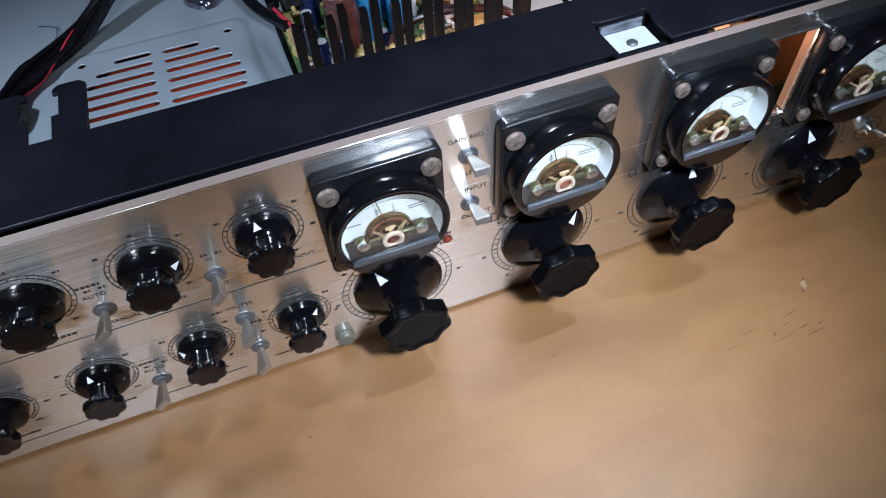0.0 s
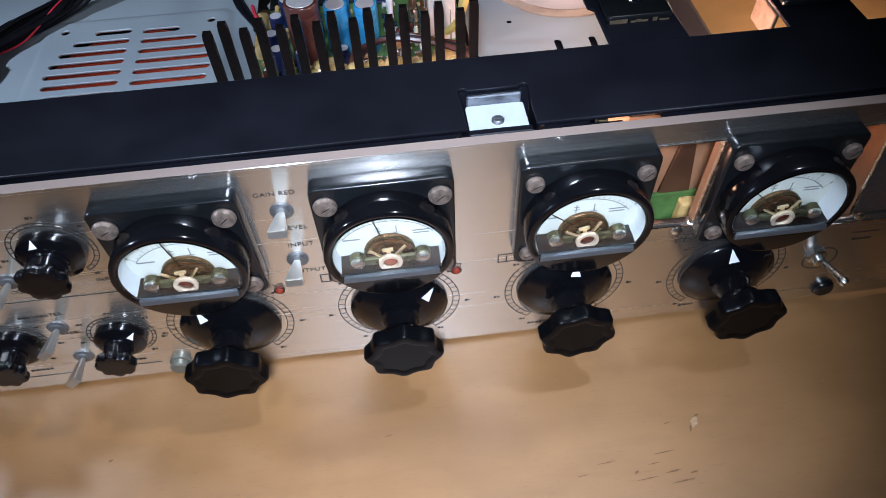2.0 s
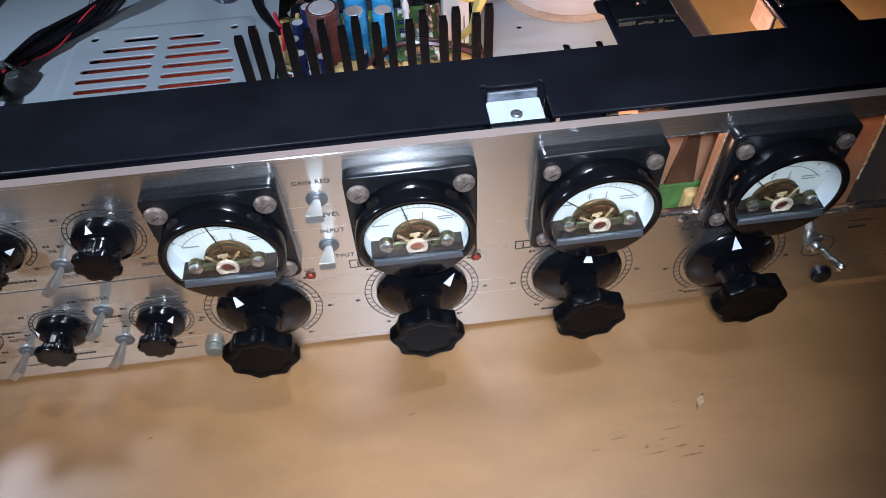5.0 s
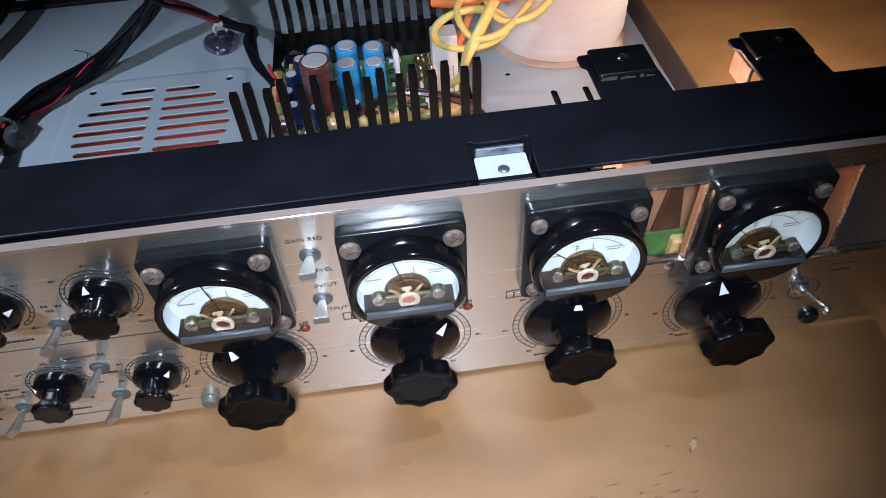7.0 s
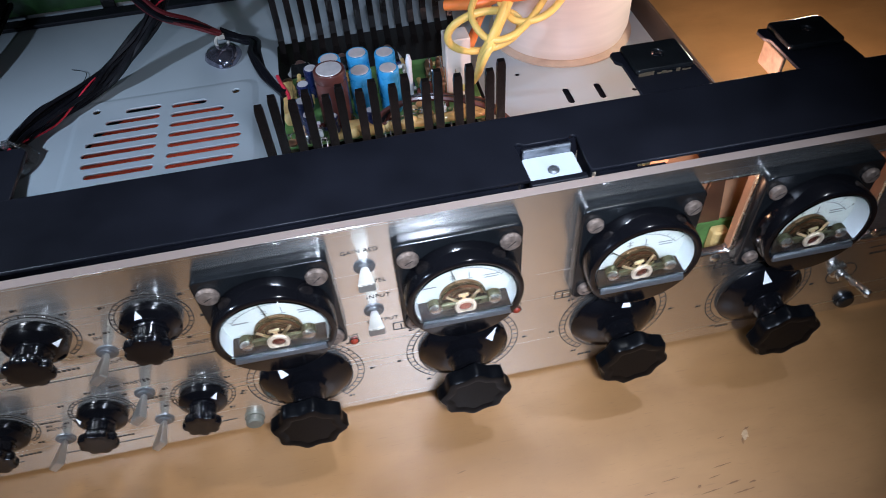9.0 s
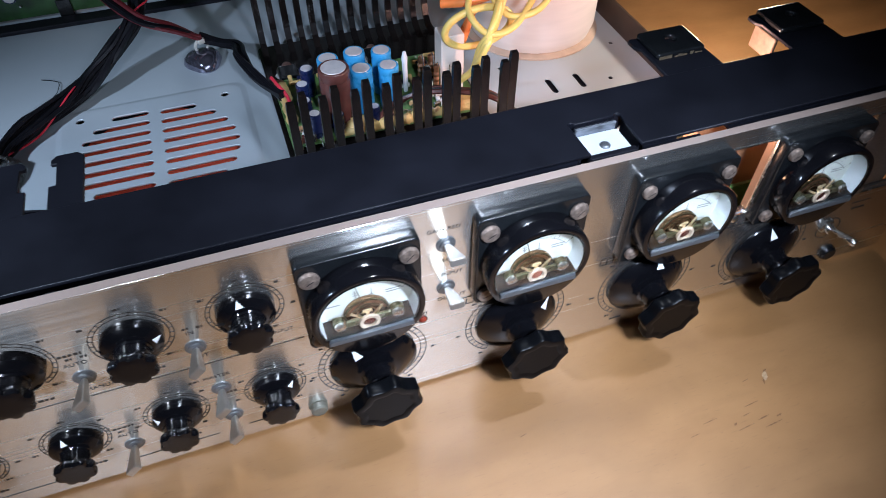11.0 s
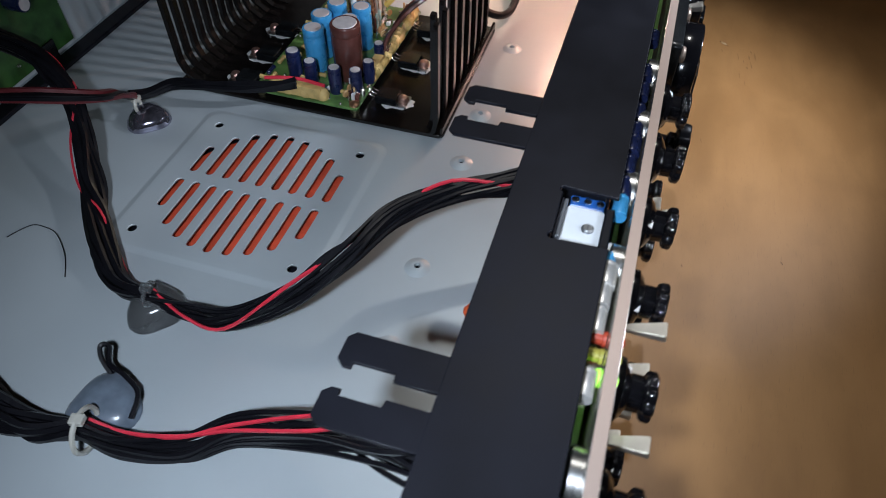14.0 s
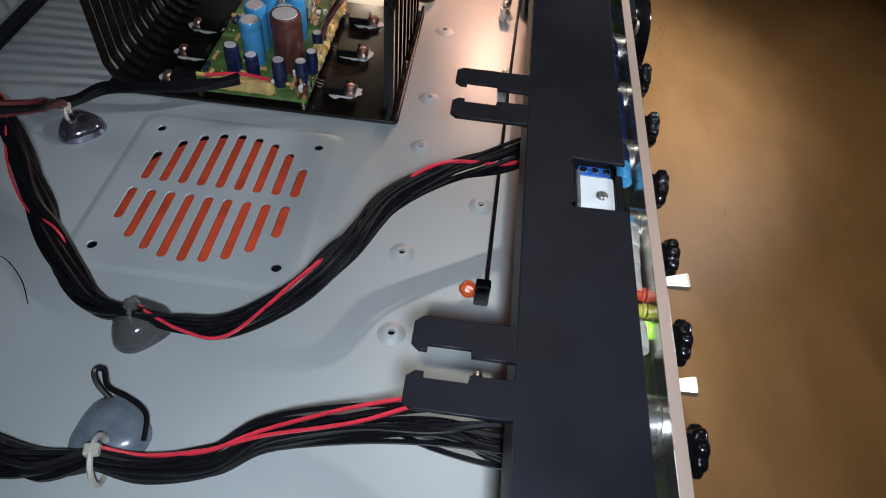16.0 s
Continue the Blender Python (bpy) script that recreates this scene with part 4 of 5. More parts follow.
CAN = shader("bare_can", (0.72, 0.70, 0.67), 0.3, 0.55, 0.08, 300)
for x, mat_, r in ((-0.168, BLUE_CAP, 0.0022), (-0.1935, CAN, 0.0026), (-0.160, NAVY_CAP, 0.0022), (-0.200, CAN, 0.0022), (-0.141, NAVY_CAP, 0.0026), (-0.134, NAVY_CAP, 0.0022), (-0.112, NAVY_CAP, 0.002), (-0.078, NAVY_CAP, 0.002), (-0.226, CAN, 0.0022), (-0.1505, NAVY_CAP, 0.0022), (-0.1900, BLUE_CAP, 0.0020), (-0.1240, NAVY_CAP, 0.0020), (-0.1010, NAVY_CAP, 0.0020), (-0.2080, CAN, 0.0020)):
    c = thing("panel_capacitor", (x, 0.0060, 0.0818), "small capacitor can behind the panel", "capacitor", "capacitors behind the panel")
    small_electrolytic(0, 0, 0, r, 0.0075, mat_, "sleeve", c, turn=pose(0, 0, 0, 0, 90) @ pose(0, 0, -0.004))

# ---- heat sink ----
HX0, HX1, HY0, HY1 = -0.0688, 0.0330, 0.0880, 0.2300
sink = thing("heat_sink", ((HX0 + HX1) / 2, (HY0 + HY1) / 2, FLOOR_Z), "black pronged metal heat sink on the case floor", "heat sink")
sx0, sx1, sy0, sy1 = HX0 - (HX0 + HX1) / 2, HX1 - (HX0 + HX1) / 2, HY0 - (HY0 + HY1) / 2, HY1 - (HY0 + HY1) / 2
part("base", plate(rounded(sx0, sy0, sx1, sy1, 0.003), [], 0.002, 0.0004), SINK_BLACK, sink, at=(0, 0, 0.0002))
part("front_lip", box(sx0 + 0.001, sx1 - 0.001, sy0 + 0.0004, sy0 + 0.0018, 0.0020, 0.0060, 0.0003), SINK_BLACK, sink)


def bent_prong(foot):
    """A flat finger that leaves the base, bends and stands up."""
    w, h, t = 0.0017, 0.0545, 0.0011
    side = [(foot, 0.0), (foot * 0.45, 0.0016), (foot * 0.12, 0.0060), (0.0, 0.0120), (0.0, h)]
    bm = bmesh.new()
    rows = []
    for i, (y, z) in enumerate(side):
        k = 0.80 if i == len(side) - 1 else 1.0
        rows.append([bm.verts.new(v) for v in ((-w * k, y - t, z), (w * k, y - t, z), (w * k, y + t, z + 0.0001), (-w * k, y + t, z + 0.0001))])
    top = rows[-1]
    for v in top:
        v.co.z += 0.0008
    extra = [bm.verts.new((math.copysign(w, v.co.x), v.co.y, h - 0.0012)) for v in top]
    rows.insert(-1, extra)
    for a, b in zip(rows, rows[1:]):
        for k in range(4):
            bm.faces.new((a[k], a[(k + 1) % 4], b[(k + 1) % 4], b[k]))
    bm.faces.new(list(reversed(rows[0])))
    bm.faces.new(rows[-1])
    mesh = bpy.data.meshes.new("prong")
    bm.to_mesh(mesh)
    bm.free()
    mesh.materials.append(SINK_BLACK)
    return mesh


FRONT_PRONG, BACK_PRONG = bent_prong(0.0028), bent_prong(-0.018)


def add_prong(mesh, x, y, h=1.0):
    ob = new("prong", mesh)
    ob.parent = sink
    ob.location = (x, y, 0.0018)
    ob.scale = (1, 1, h)


for i in range(8):
    add_prong(FRONT_PRONG, sx0 + 0.0018 + i * 0.0125, sy0 + 0.0034, 1.035)
    add_prong(FRONT_PRONG, sx0 + 0.0070 + i * 0.0125, sy0 + 0.0064, 1.06)
for i in range(14):
    add_prong(BACK_PRONG, sx0 + 0.0035 + i * 0.0073, sy1 - 0.0030)

# ---- amplifier board on the heat sink ----
PCB_Z = 0.0120
pcb = thing("amplifier_board", (-0.018, 0.160, PCB_Z), "green amplifier circuit board full of parts, on the heat sink", "circuit board")
PX, PY = 0.018, -0.160
part("board", box(-0.0665, 0.0300, 0.1320, 0.1880, 0.0, 0.0014, 0.0002), BOARD, pcb, at=(PX, PY, 0))
for x in (-0.0635, 0.0270):
    for y in (0.1345, 0.1850):
        part("spacer", lathe([(0.0022, -PCB_Z + FLOOR_Z + 0.0022), (0.0022, 0.0)], 12), BRASS, pcb, at=(PX + x, PY + y, 0))
        part("corner_screw", lathe([(0.0026, 0.0014), (0.0026, 0.0024), (0.0012, 0.0032)], 14), COPPER, pcb, at=(PX + x, PY + y, 0), smooth=True)
for x, y, r, h, m_ in ((-0.0405, 0.1462, 0.0074, 0.0290, BROWN_CAP), (-0.0400, 0.1640, 0.0053, 0.0232, BLUE_CAP), (-0.0265, 0.1655, 0.0053, 0.0232, BLUE_CAP), (-0.0136, 0.1625, 0.0050, 0.0232, BLUE_CAP), (-0.0268, 0.1505, 0.0053, 0.0232, BLUE_CAP), (-0.0138, 0.1490, 0.0050, 0.0232, BLUE_CAP), (-0.0545, 0.1605, 0.0032, 0.0140, NAVY_CAP), (-0.0560, 0.1470, 0.0032, 0.0140, NAVY_CAP), (-0.0500, 0.1715, 0.0036, 0.0150, NAVY_CAP), (-0.0430, 0.1345, 0.0028, 0.0120, NAVY_CAP), (-0.0535, 0.1370, 0.0030, 0.0130, NAVY_CAP), (-0.0250, 0.1360, 0.0026, 0.0110, NAVY_CAP)):
    small_electrolytic(PX + x, PY + y, 0.0014, r, h, m_, "capacitor", pcb)
for x, y, a, w in ((-0.0630, 0.1640, 90, 0.026), (-0.0320, 0.1350, 0, 0.010), (0.0210, 0.1350, 0, 0.010)):
    bm = box(-w / 2, w / 2, -0.0024, 0.0024, 0.0014, 0.0074, 0.0006, 2)
    conn = part("connector", bm, BOARD_YELLOW, pcb, "yellowed plastic connector", (PX + x, PY + y, 0), Matrix.Rotation(radians(a), 4, "Z"))
    for s_ in (-1, -0.3, 0.4, 1):
        part("glue_blob", lathe([(0.0028, 0.0), (0.0033, 0.0020), (0.0024, 0.0046), (0.0008, 0.0058)], 12), BOARD_YELLOW, conn, "", (PX + x + s_ * w / 2 * math.cos(radians(a)), PY + y + s_ * w / 2 * math.sin(radians(a)), 0.0014), UP, True)
part("jumper_wire", tube([(PX - 0.0672, PY + 0.1790, 0.0100), (PX - 0.0650, PY + 0.1700, 0.0105), (PX - 0.0625, PY + 0.1620, 0.0095), (PX - 0.0620, PY + 0.1500, 0.0080)], 0.0009), WIRE_RED, pcb, smooth=True)
rnd = random.Random(7)
FREE = [(-0.062, -0.046, 0.136, 0.186), (-0.006, 0.028, 0.140, 0.186), (-0.044, 0.026, 0.174, 0.186)]
for i in range(34):
    x0, x1, y0, y1 = FREE[i % 3]
    x, y = rnd.uniform(x0, x1), rnd.uniform(y0, y1)
    part("resistor", moved(lathe([(0.0008, -0.0032), (0.0012, -0.0028), (0.0010, -0.0012), (0.0010, 0.0012), (0.0012, 0.0028), (0.0008, 0.0032)], 10), pose(PX + x, PY + y, 0.0028, 90, 0, rnd.choice((0, 90)))), (BOARD_YELLOW, NAVY_CAP, BOARD_YELLOW, PASTE)[i % 4], pcb, smooth=True)
for i in range(70):
    part("solder_joint", lathe([(0.0008, 0), (0.0004, 0.0008)], 6), SOLDER, pcb, at=(PX + rnd.uniform(-0.065, 0.029), PY + rnd.uniform(0.1330, 0.1870), 0.0014))
part("bulb", lathe([(0.0012, 0), (0.0014, 0.016), (0.0016, 0.019), (0.0008, 0.0225)], 12), WHITE_INK, pcb, at=(PX - 0.0030, PY + 0.158, 0.0014), smooth=True)
# two rows of standing wound resistors, with a few small ones before them
PALE = shader("pale_resistor", (0.42, 0.50, 0.42), 0.4, 0.0, 0.25, 500)
WOUND = [(0.0014, 0.0), (0.0018, 0.0010)] + [(0.0021 if k % 2 else 0.0016, 0.0020 + 0.0014 * k) for k in range(8)] + [(0.0016, 0.0138), (0.0006, 0.0144)]
for i in range(8):
    x, y = PX + 0.0075 + 0.0054 * (i % 4), PY + (0.1545 if i < 4 else 0.1640)
    body = part("wound_resistor", lathe(WOUND, 12), COPPER if i % 3 else SOLDER, pcb, "copper-ringed standing resistor", at=(x, y, 0.0016), smooth=True)
    part("lead", tube([(x, y, 0.0155), (x, y - 0.0006, 0.0172), (x, y - 0.0030, 0.0170), (x, y - 0.0038, 0.0130), (x, y - 0.0038, 0.0014)], 0.0003, 5, 3), SOLDER, body)
for i in range(5):
    x, y = PX - 0.0005 + 0.0020 * i, PY + 0.1480 + 0.0040 * (i % 2)
    part("standing_resistor", lathe([(0.0007, 0.0014), (0.0010, 0.0024), (0.0009, 0.0060), (0.0010, 0.0096), (0.0006, 0.0106)], 10), PALE if i % 3 else BROWN_CAP, pcb, at=(x, y, 0.0006), smooth=True)
# small parts crowded along the front edge
CERAMIC = shader("tan_ceramic", (0.50, 0.30, 0.13), 0.4, 0.0, 0.2, 500)
MIXED = (SOLDER, CERAMIC, PASTE, BLACK_METER, BROWN_CAP, BOARD_YELLOW, SOLDER, PALE)
for i in range(64):
    x, y = rnd.uniform(-0.062, 0.028), 0.1330 + abs(rnd.gauss(0, 0.0045))
    if i % 3 == 2:
        y = rnd.uniform(0.138, 0.150)
        x = rnd.uniform(-0.006, 0.028)
    kind, spin = MIXED[i % 8], Matrix.Rotation(rnd.uniform(-0.6, 0.6), 4, "Z")
    if i % 4 == 1:
        disc = moved(lathe([(0.0016, -0.0006), (0.0019, -0.0003), (0.0019, 0.0003), (0.0016, 0.0006)], 12), pose(0, 0, 0.0032, 90))
        part("disc_capacitor", disc, CERAMIC, pcb, at=(PX + x, PY + y, 0.0014), turn=spin, smooth=True)
    elif i % 4 == 3:
        h = rnd.uniform(0.003, 0.006)
        part("lead", tube([(-0.0022, 0, 0), (-0.0020, 0, h * 0.9), (0.0, 0, h), (0.0020, 0.0004, h * 0.9), (0.0022, 0.0004, 0)], 0.00035, 5, 3), SOLDER, pcb, at=(PX + x, PY + y, 0.0014), turn=spin)
    else:
        w, d, h = rnd.uniform(0.0008, 0.0020), rnd.uniform(0.0006, 0.0012), rnd.uniform(0.0015, 0.0050)
        part("small_part", box(-w, w, -d, d, 0, h, 0.0003), kind, pcb, at=(PX + x, PY + y, 0.0014), turn=spin)


for i in range(11):
    lump = lathe([(0.0018, 0.0), (0.0026, 0.0012), (0.0022, 0.0034), (0.0010, 0.0046)], 10)
    for v in lump.verts:
        v.co += 0.0007 * noise.noise_vector(v.co * 700 + Vector((i, 0, 0)))
    part("glue_blob", lump, BOARD_YELLOW, pcb, at=(PX - 0.042 + 0.0040 * i, PY + 0.1338 + 0.0008 * math.sin(i * 2.1), 0.0012), smooth=True)
# a run of amber glue along the board's edge, and leads that arch from it over the heat sink
GLUE = shader("amber_glue", (0.60, 0.42, 0.15), 0.16, 0.0, 0.3, 200, (1, 1, 1), 0.3, 300, Transmission_Weight=0.25)
strip = lathe([(0.0010, -0.0370), (0.0024, -0.0350)] + [(0.0026 + 0.0005 * math.sin(k * 1.7), -0.0340 + 0.0034 * k) for k in range(20)] + [(0.0022, 0.0345), (0.0008, 0.0360)], 14)
for v in strip.verts:
    v.co = Vector((v.co.z, v.co.y * 0.9, max(v.co.x * 0.9 + 0.0012, 0.0))) + 0.0006 * noise.noise_vector(v.co * 420)
part("glue_strip", strip, GLUE, pcb, "run of amber glue", at=(PX - 0.008, PY + 0.1335, 0.0015), smooth=True)
for k, (m_, o) in enumerate(((BROWN_CAP, 0.0), (WIRE_BLACK, 0.0022), (BROWN_CAP, 0.0040))):
    part("lead", tube([(PX - 0.024 + o, PY + 0.1350, 0.003), (PX - 0.019 + o, PY + 0.1335, 0.012), (PX - 0.006 + o, PY + 0.1260, 0.0215 + 0.4 * o), (PX + 0.010 + o, PY + 0.1160, 0.0255), (PX + 0.025, PY + 0.1060 + o, 0.0245), (PX + 0.038, PY + 0.0960 + o, 0.0130)], 0.0012), m_, pcb, smooth=True)


RED_SCREW = shader("tarnished_copper_screw", (0.56, 0.34, 0.28), 0.3, 0.9, 0.3, 900, (1, 1, 1), 0.4, 1500)


def power_transistor(x, y, turn):
    t = thing("power_transistor", (x, y, FLOOR_Z + 0.0022), "black power transistor with white paste on the heat sink", "transistor", "power transistors")
    r = Matrix.Rotation(radians(turn), 4, "Z")
    smear = random.Random(int((x + y) * 1e5))
    outline = []
    for k in range(22):
        a = 2 * math.pi * k / 22
        outline.append(((0.0062 + smear.uniform(-0.0012, 0.0012)) * math.cos(a), 0.0008 + (0.0092 + smear.uniform(-0.0014, 0.0012)) * math.sin(a)))
    part("paste", plate(outline, [], 0.0003), PASTE, t, turn=r)
    part("body", box(-0.0048, 0.0048, -0.0085, 0.0025, 0.0003, 0.0046, 0.0005), BLACK_METER, t, turn=r)
    part("tab", box(-0.0048, 0.0048, 0.0025, 0.0075, 0.0003, 0.0014, 0.0002), STEEL, t, turn=r)
    part("screw", lathe([(0.0028, 0.0014), (0.0028, 0.0028), (0.0020, 0.0040), (0.0008, 0.0044)], 14), RED_SCREW, t, at=r @ Vector((0, 0.0048, 0)), smooth=True)
    for k in (-0.0026, 0, 0.0026):
        part("leg", tube([r @ Vector((k, -0.0085, 0.0026)), r @ Vector((k, -0.0110, 0.0030)), r @ Vector((k, -0.0130, 0.0050))], 0.0004, 5, 3), SOLDER, t)


for x, y, a in ((-0.0500, 0.1190, 180), (-0.0175, 0.1190, 180), (0.0140, 0.1190, 180), (-0.0566, 0.1980, 0), (-0.0340, 0.1985, 0), (-0.0090, 0.2000, 0)):
    power_transistor(x, y, a)

# ---- transformer ----
trafo = thing("toroidal_transformer", (0.0890, 0.2070, FLOOR_Z), "white tape-wrapped toroidal transformer on the case floor", "transformer")
part("winding", lathe([(0.0300, 0.0), (0.0355, 0.002), (0.0372, 0.008), (0.0372, 0.046), (0.0350, 0.053), (0.0290, 0.056), (0.0160, 0.056), (0.0120, 0.050)], 64), TAPE, trafo, smooth=True)
part("pad", lathe([(0.0395, 0.0), (0.0397, 0.0010), (0.0385, 0.0016)], 48), shader("tan_pad", (0.50, 0.38, 0.28), 0.5, 0.0, 0.12, 120), trafo, "tan rubber pad", smooth=True)
part("bolt", lathe([(0.008, 0.050), (0.008, 0.053), (0.004, 0.053), (0.004, 0.060)], 6), STEEL, trafo)


def wire(name, points, r, material, parent, sides=6):
    return part(name, tube(points, r, sides), material, parent, smooth=True)


leads = thing("transformer_leads", (0.055, 0.165, 0.050), "yellow and orange transformer leads in loose loops", "cable")
LX, LY, LZ = -0.055, -0.165, -0.050


def lead(points, material, r=0.0016):
    wire("lead", [(x + LX, y + LY, z + LZ) for x, y, z in points], r, material, leads, 12)


for k in range(3):
    o = 0.0022 * k
    lead([(0.080, 0.200 + o, 0.066), (0.062, 0.176 + o, 0.069), (0.046, 0.150 + o, 0.064), (0.033, 0.134, 0.052 + o), (0.028, 0.132 + o, 0.044), (0.026, 0.140, 0.030), (0.022, 0.150, 0.018)], WIRE_YELLOW)
    lead([(0.094, 0.196 + o, 0.066), (0.066, 0.168 + o, 0.072 + o), (0.046, 0.158 + o, 0.066), (0.034, 0.160, 0.050), (0.028, 0.158 + o, 0.036), (0.018, 0.156, 0.020)], WIRE_ORANGE)
lead([(0.080, 0.182, 0.066), (0.062, 0.150, 0.062), (0.044, 0.134, 0.054), (0.030, 0.134, 0.053), (0.026, 0.148, 0.060), (0.042, 0.162, 0.068), (0.070, 0.172, 0.070)], WIRE_YELLOW)
lead([(0.070, 0.180, 0.069), (0.048, 0.162, 0.071), (0.030, 0.156, 0.069), (0.014, 0.158, 0.066), (0.006, 0.178, 0.060)], WIRE_BLACK)
lead([(0.088, 0.178, 0.066), (0.074, 0.152, 0.064), (0.058, 0.138, 0.058), (0.044, 0.140, 0.056), (0.040, 0.152, 0.062), (0.054, 0.164, 0.068), (0.078, 0.184, 0.069)], WIRE_YELLOW)
lead([(0.104, 0.186, 0.066), (0.084, 0.160, 0.068), (0.062, 0.146, 0.066), (0.044, 0.146, 0.064), (0.024, 0.156, 0.064), (0.008, 0.172, 0.060)], WIRE_ORANGE, 0.0022)
lead([(0.098, 0.178, 0.065), (0.090, 0.160, 0.067), (0.074, 0.158, 0.070), (0.052, 0.164, 0.071), (0.030, 0.166, 0.068)], WIRE_BLACK)
loop = [(0.032 + 0.0170 * math.cos(a), 0.149 - 0.003 * math.sin(a), 0.0475 + 0.0115 * math.sin(a)) for a in [radians(-80 + 17 * k) for k in range(22)]]
lead(loop, WIRE_YELLOW, 0.0018)
lead([(0.012, 0.160, 0.062), (0.024, 0.156, 0.066), (0.040, 0.158, 0.068), (0.058, 0.166, 0.069), (0.074, 0.178, 0.068)], WIRE_BLACK, 0.0024)
lead([(0.016, 0.158, 0.058), (0.030, 0.152, 0.060), (0.046, 0.154, 0.062), (0.062, 0.160, 0.064), (0.080, 0.176, 0.067)], WIRE_ORANGE, 0.0024)
part("grey_block", box(-0.041, -0.029, -0.014, -0.003, -0.042, -0.006, 0.0006), TAPE, leads, "pale wrapped splice")


# ---- cable looms ----
def loom(label, points, count, radius, reds, thin=0.0011, twist=2.0, seed=3, tint=None, waist=()):
    """A bundle of wires that twist about one line; the last few are red. waist: where it is tied, (point, share of the width)."""
    tied = dict(waist)
    base = points[0]
    ob = thing("cable_loom", base, label, "cable", "cable looms")
    rnd = random.Random(seed)
    n = len(points)
    for k in range(count):
        a0, rr = rnd.uniform(0, 6.28), radius * math.sqrt((k + 0.5) / count)
        line = []
        for i, p in enumerate(points):
            a = a0 + (twist + (3.0 if reds == 1 and k == count - 1 else 0.0)) * i / (n - 1) + rnd.uniform(-0.5, 0.5)
            q, nxt = Vector(p), Vector(points[min(i + 1, n - 1)]) - Vector(points[max(i - 1, 0)])
            side = Vector((nxt.y, -nxt.x, 0)).normalized()
            rk = rr * rnd.uniform(0.75, 1.25)
            if k >= count - reds and not tint:
                a = math.pi / 2 + (1.9 if reds == 1 else 0.9) * math.sin(seed + 1.1 * i + 0.5 * k) + 0.35 * (k - count)
                rk = radius + 0.0004
            rk *= tied.get(i, 1.0)
            line.append(q - Vector(base) + side * (rk * math.cos(a)) + Vector((0, 0, rk * math.sin(a))))
        red = k >= count - reds
        wire("wire", line, min(thin, 0.0012 if tint else 0.0007 if thin < 0.001 else 0.0005) if red else thin, (tint or WIRE_RED) if red else WIRE_BLACK, ob, 5)
    return ob


loom("black wire loom with one red wire over the case floor", [(-0.118, 0.026, 0.047), (-0.128, 0.0400, 0.047), (-0.1415, 0.0615, 0.047), (-0.1565, 0.0790, 0.044), (-0.1775, 0.0895, 0.041), (-0.1895, 0.1040, 0.031), (-0.1975, 0.1265, 0.018), (-0.1980, 0.1430, 0.015), (-0.1965, 0.1600, 0.016)], 20, 0.0044, 1, 0.00075, 5.0, 4, waist=((7, 0.75), (8, 0.6)))
loom("thick black wire loom with one red wire, hanging", [(-0.1965, 0.1600, 0.016), (-0.1935, 0.1755, 0.0130), (-0.1825, 0.1898, 0.0130), (-0.1670, 0.2045, 0.0132), (-0.1540, 0.2152, 0.0172), (-0.1390, 0.2268, 0.0258), (-0.1268, 0.2365, 0.0358), (-0.1215, 0.2450, 0.0440), (-0.1170, 0.2580, 0.050), (-0.1150, 0.2860, 0.055)], 22, 0.0046, 1, 0.0012, 5.0, 5, waist=((0, 0.6), (1, 0.8)))
loom("black wire loom with red wires from the front rail", [(-0.2440, 0.024, 0.052), (-0.2405, 0.0363, 0.050), (-0.2370, 0.0515, 0.046), (-0.2335, 0.0742, 0.031), (-0.2345, 0.1030, 0.017), (-0.2440, 0.1177, 0.014), (-0.2490, 0.1363, 0.014), (-0.2485, 0.1500, 0.016)], 22, 0.0070, 2, 0.00085, 2.6, 6, waist=((4, 0.9), (5, 0.72), (6, 0.58), (7, 0.5)))
loom("thick black wire loom along the case floor", [(-0.2485, 0.1500, 0.016), (-0.2520, 0.1650, 0.014), (-0.2500, 0.1800, 0.014), (-0.2440, 0.1980, 0.016), (-0.2380, 0.2200, 0.019), (-0.2300, 0.2600, 0.023), (-0.225, 0.296, 0.024)], 16, 0.0056, 0, 0.0013, 5.5, 8, waist=((0, 0.5), (1, 0.7)))
loom("dark red and black loom tied to a plastic mount", [(-0.0975, 0.2335, 0.0200), (-0.1090, 0.2290, 0.030), (-0.1218, 0.2250, 0.0385), (-0.1308, 0.2331, 0.0430), (-0.1390, 0.2460, 0.046), (-0.150, 0.275, 0.047)], 6, 0.0024, 3, 0.0013, 1.5, 9, WIRE_DARKRED)
loom("black wires from the plastic mount to the amplifier board", [(-0.0975, 0.2335, 0.0200), (-0.0880, 0.2310, 0.0165), (-0.0795, 0.2235, 0.0175), (-0.0788, 0.2085, 0.0200), (-0.0738, 0.1880, 0.0200), (-0.0672, 0.1720, 0.0190), (-0.0640, 0.1640, 0.0205)], 7, 0.0028, 0, 0.0012, 2.5, 10)


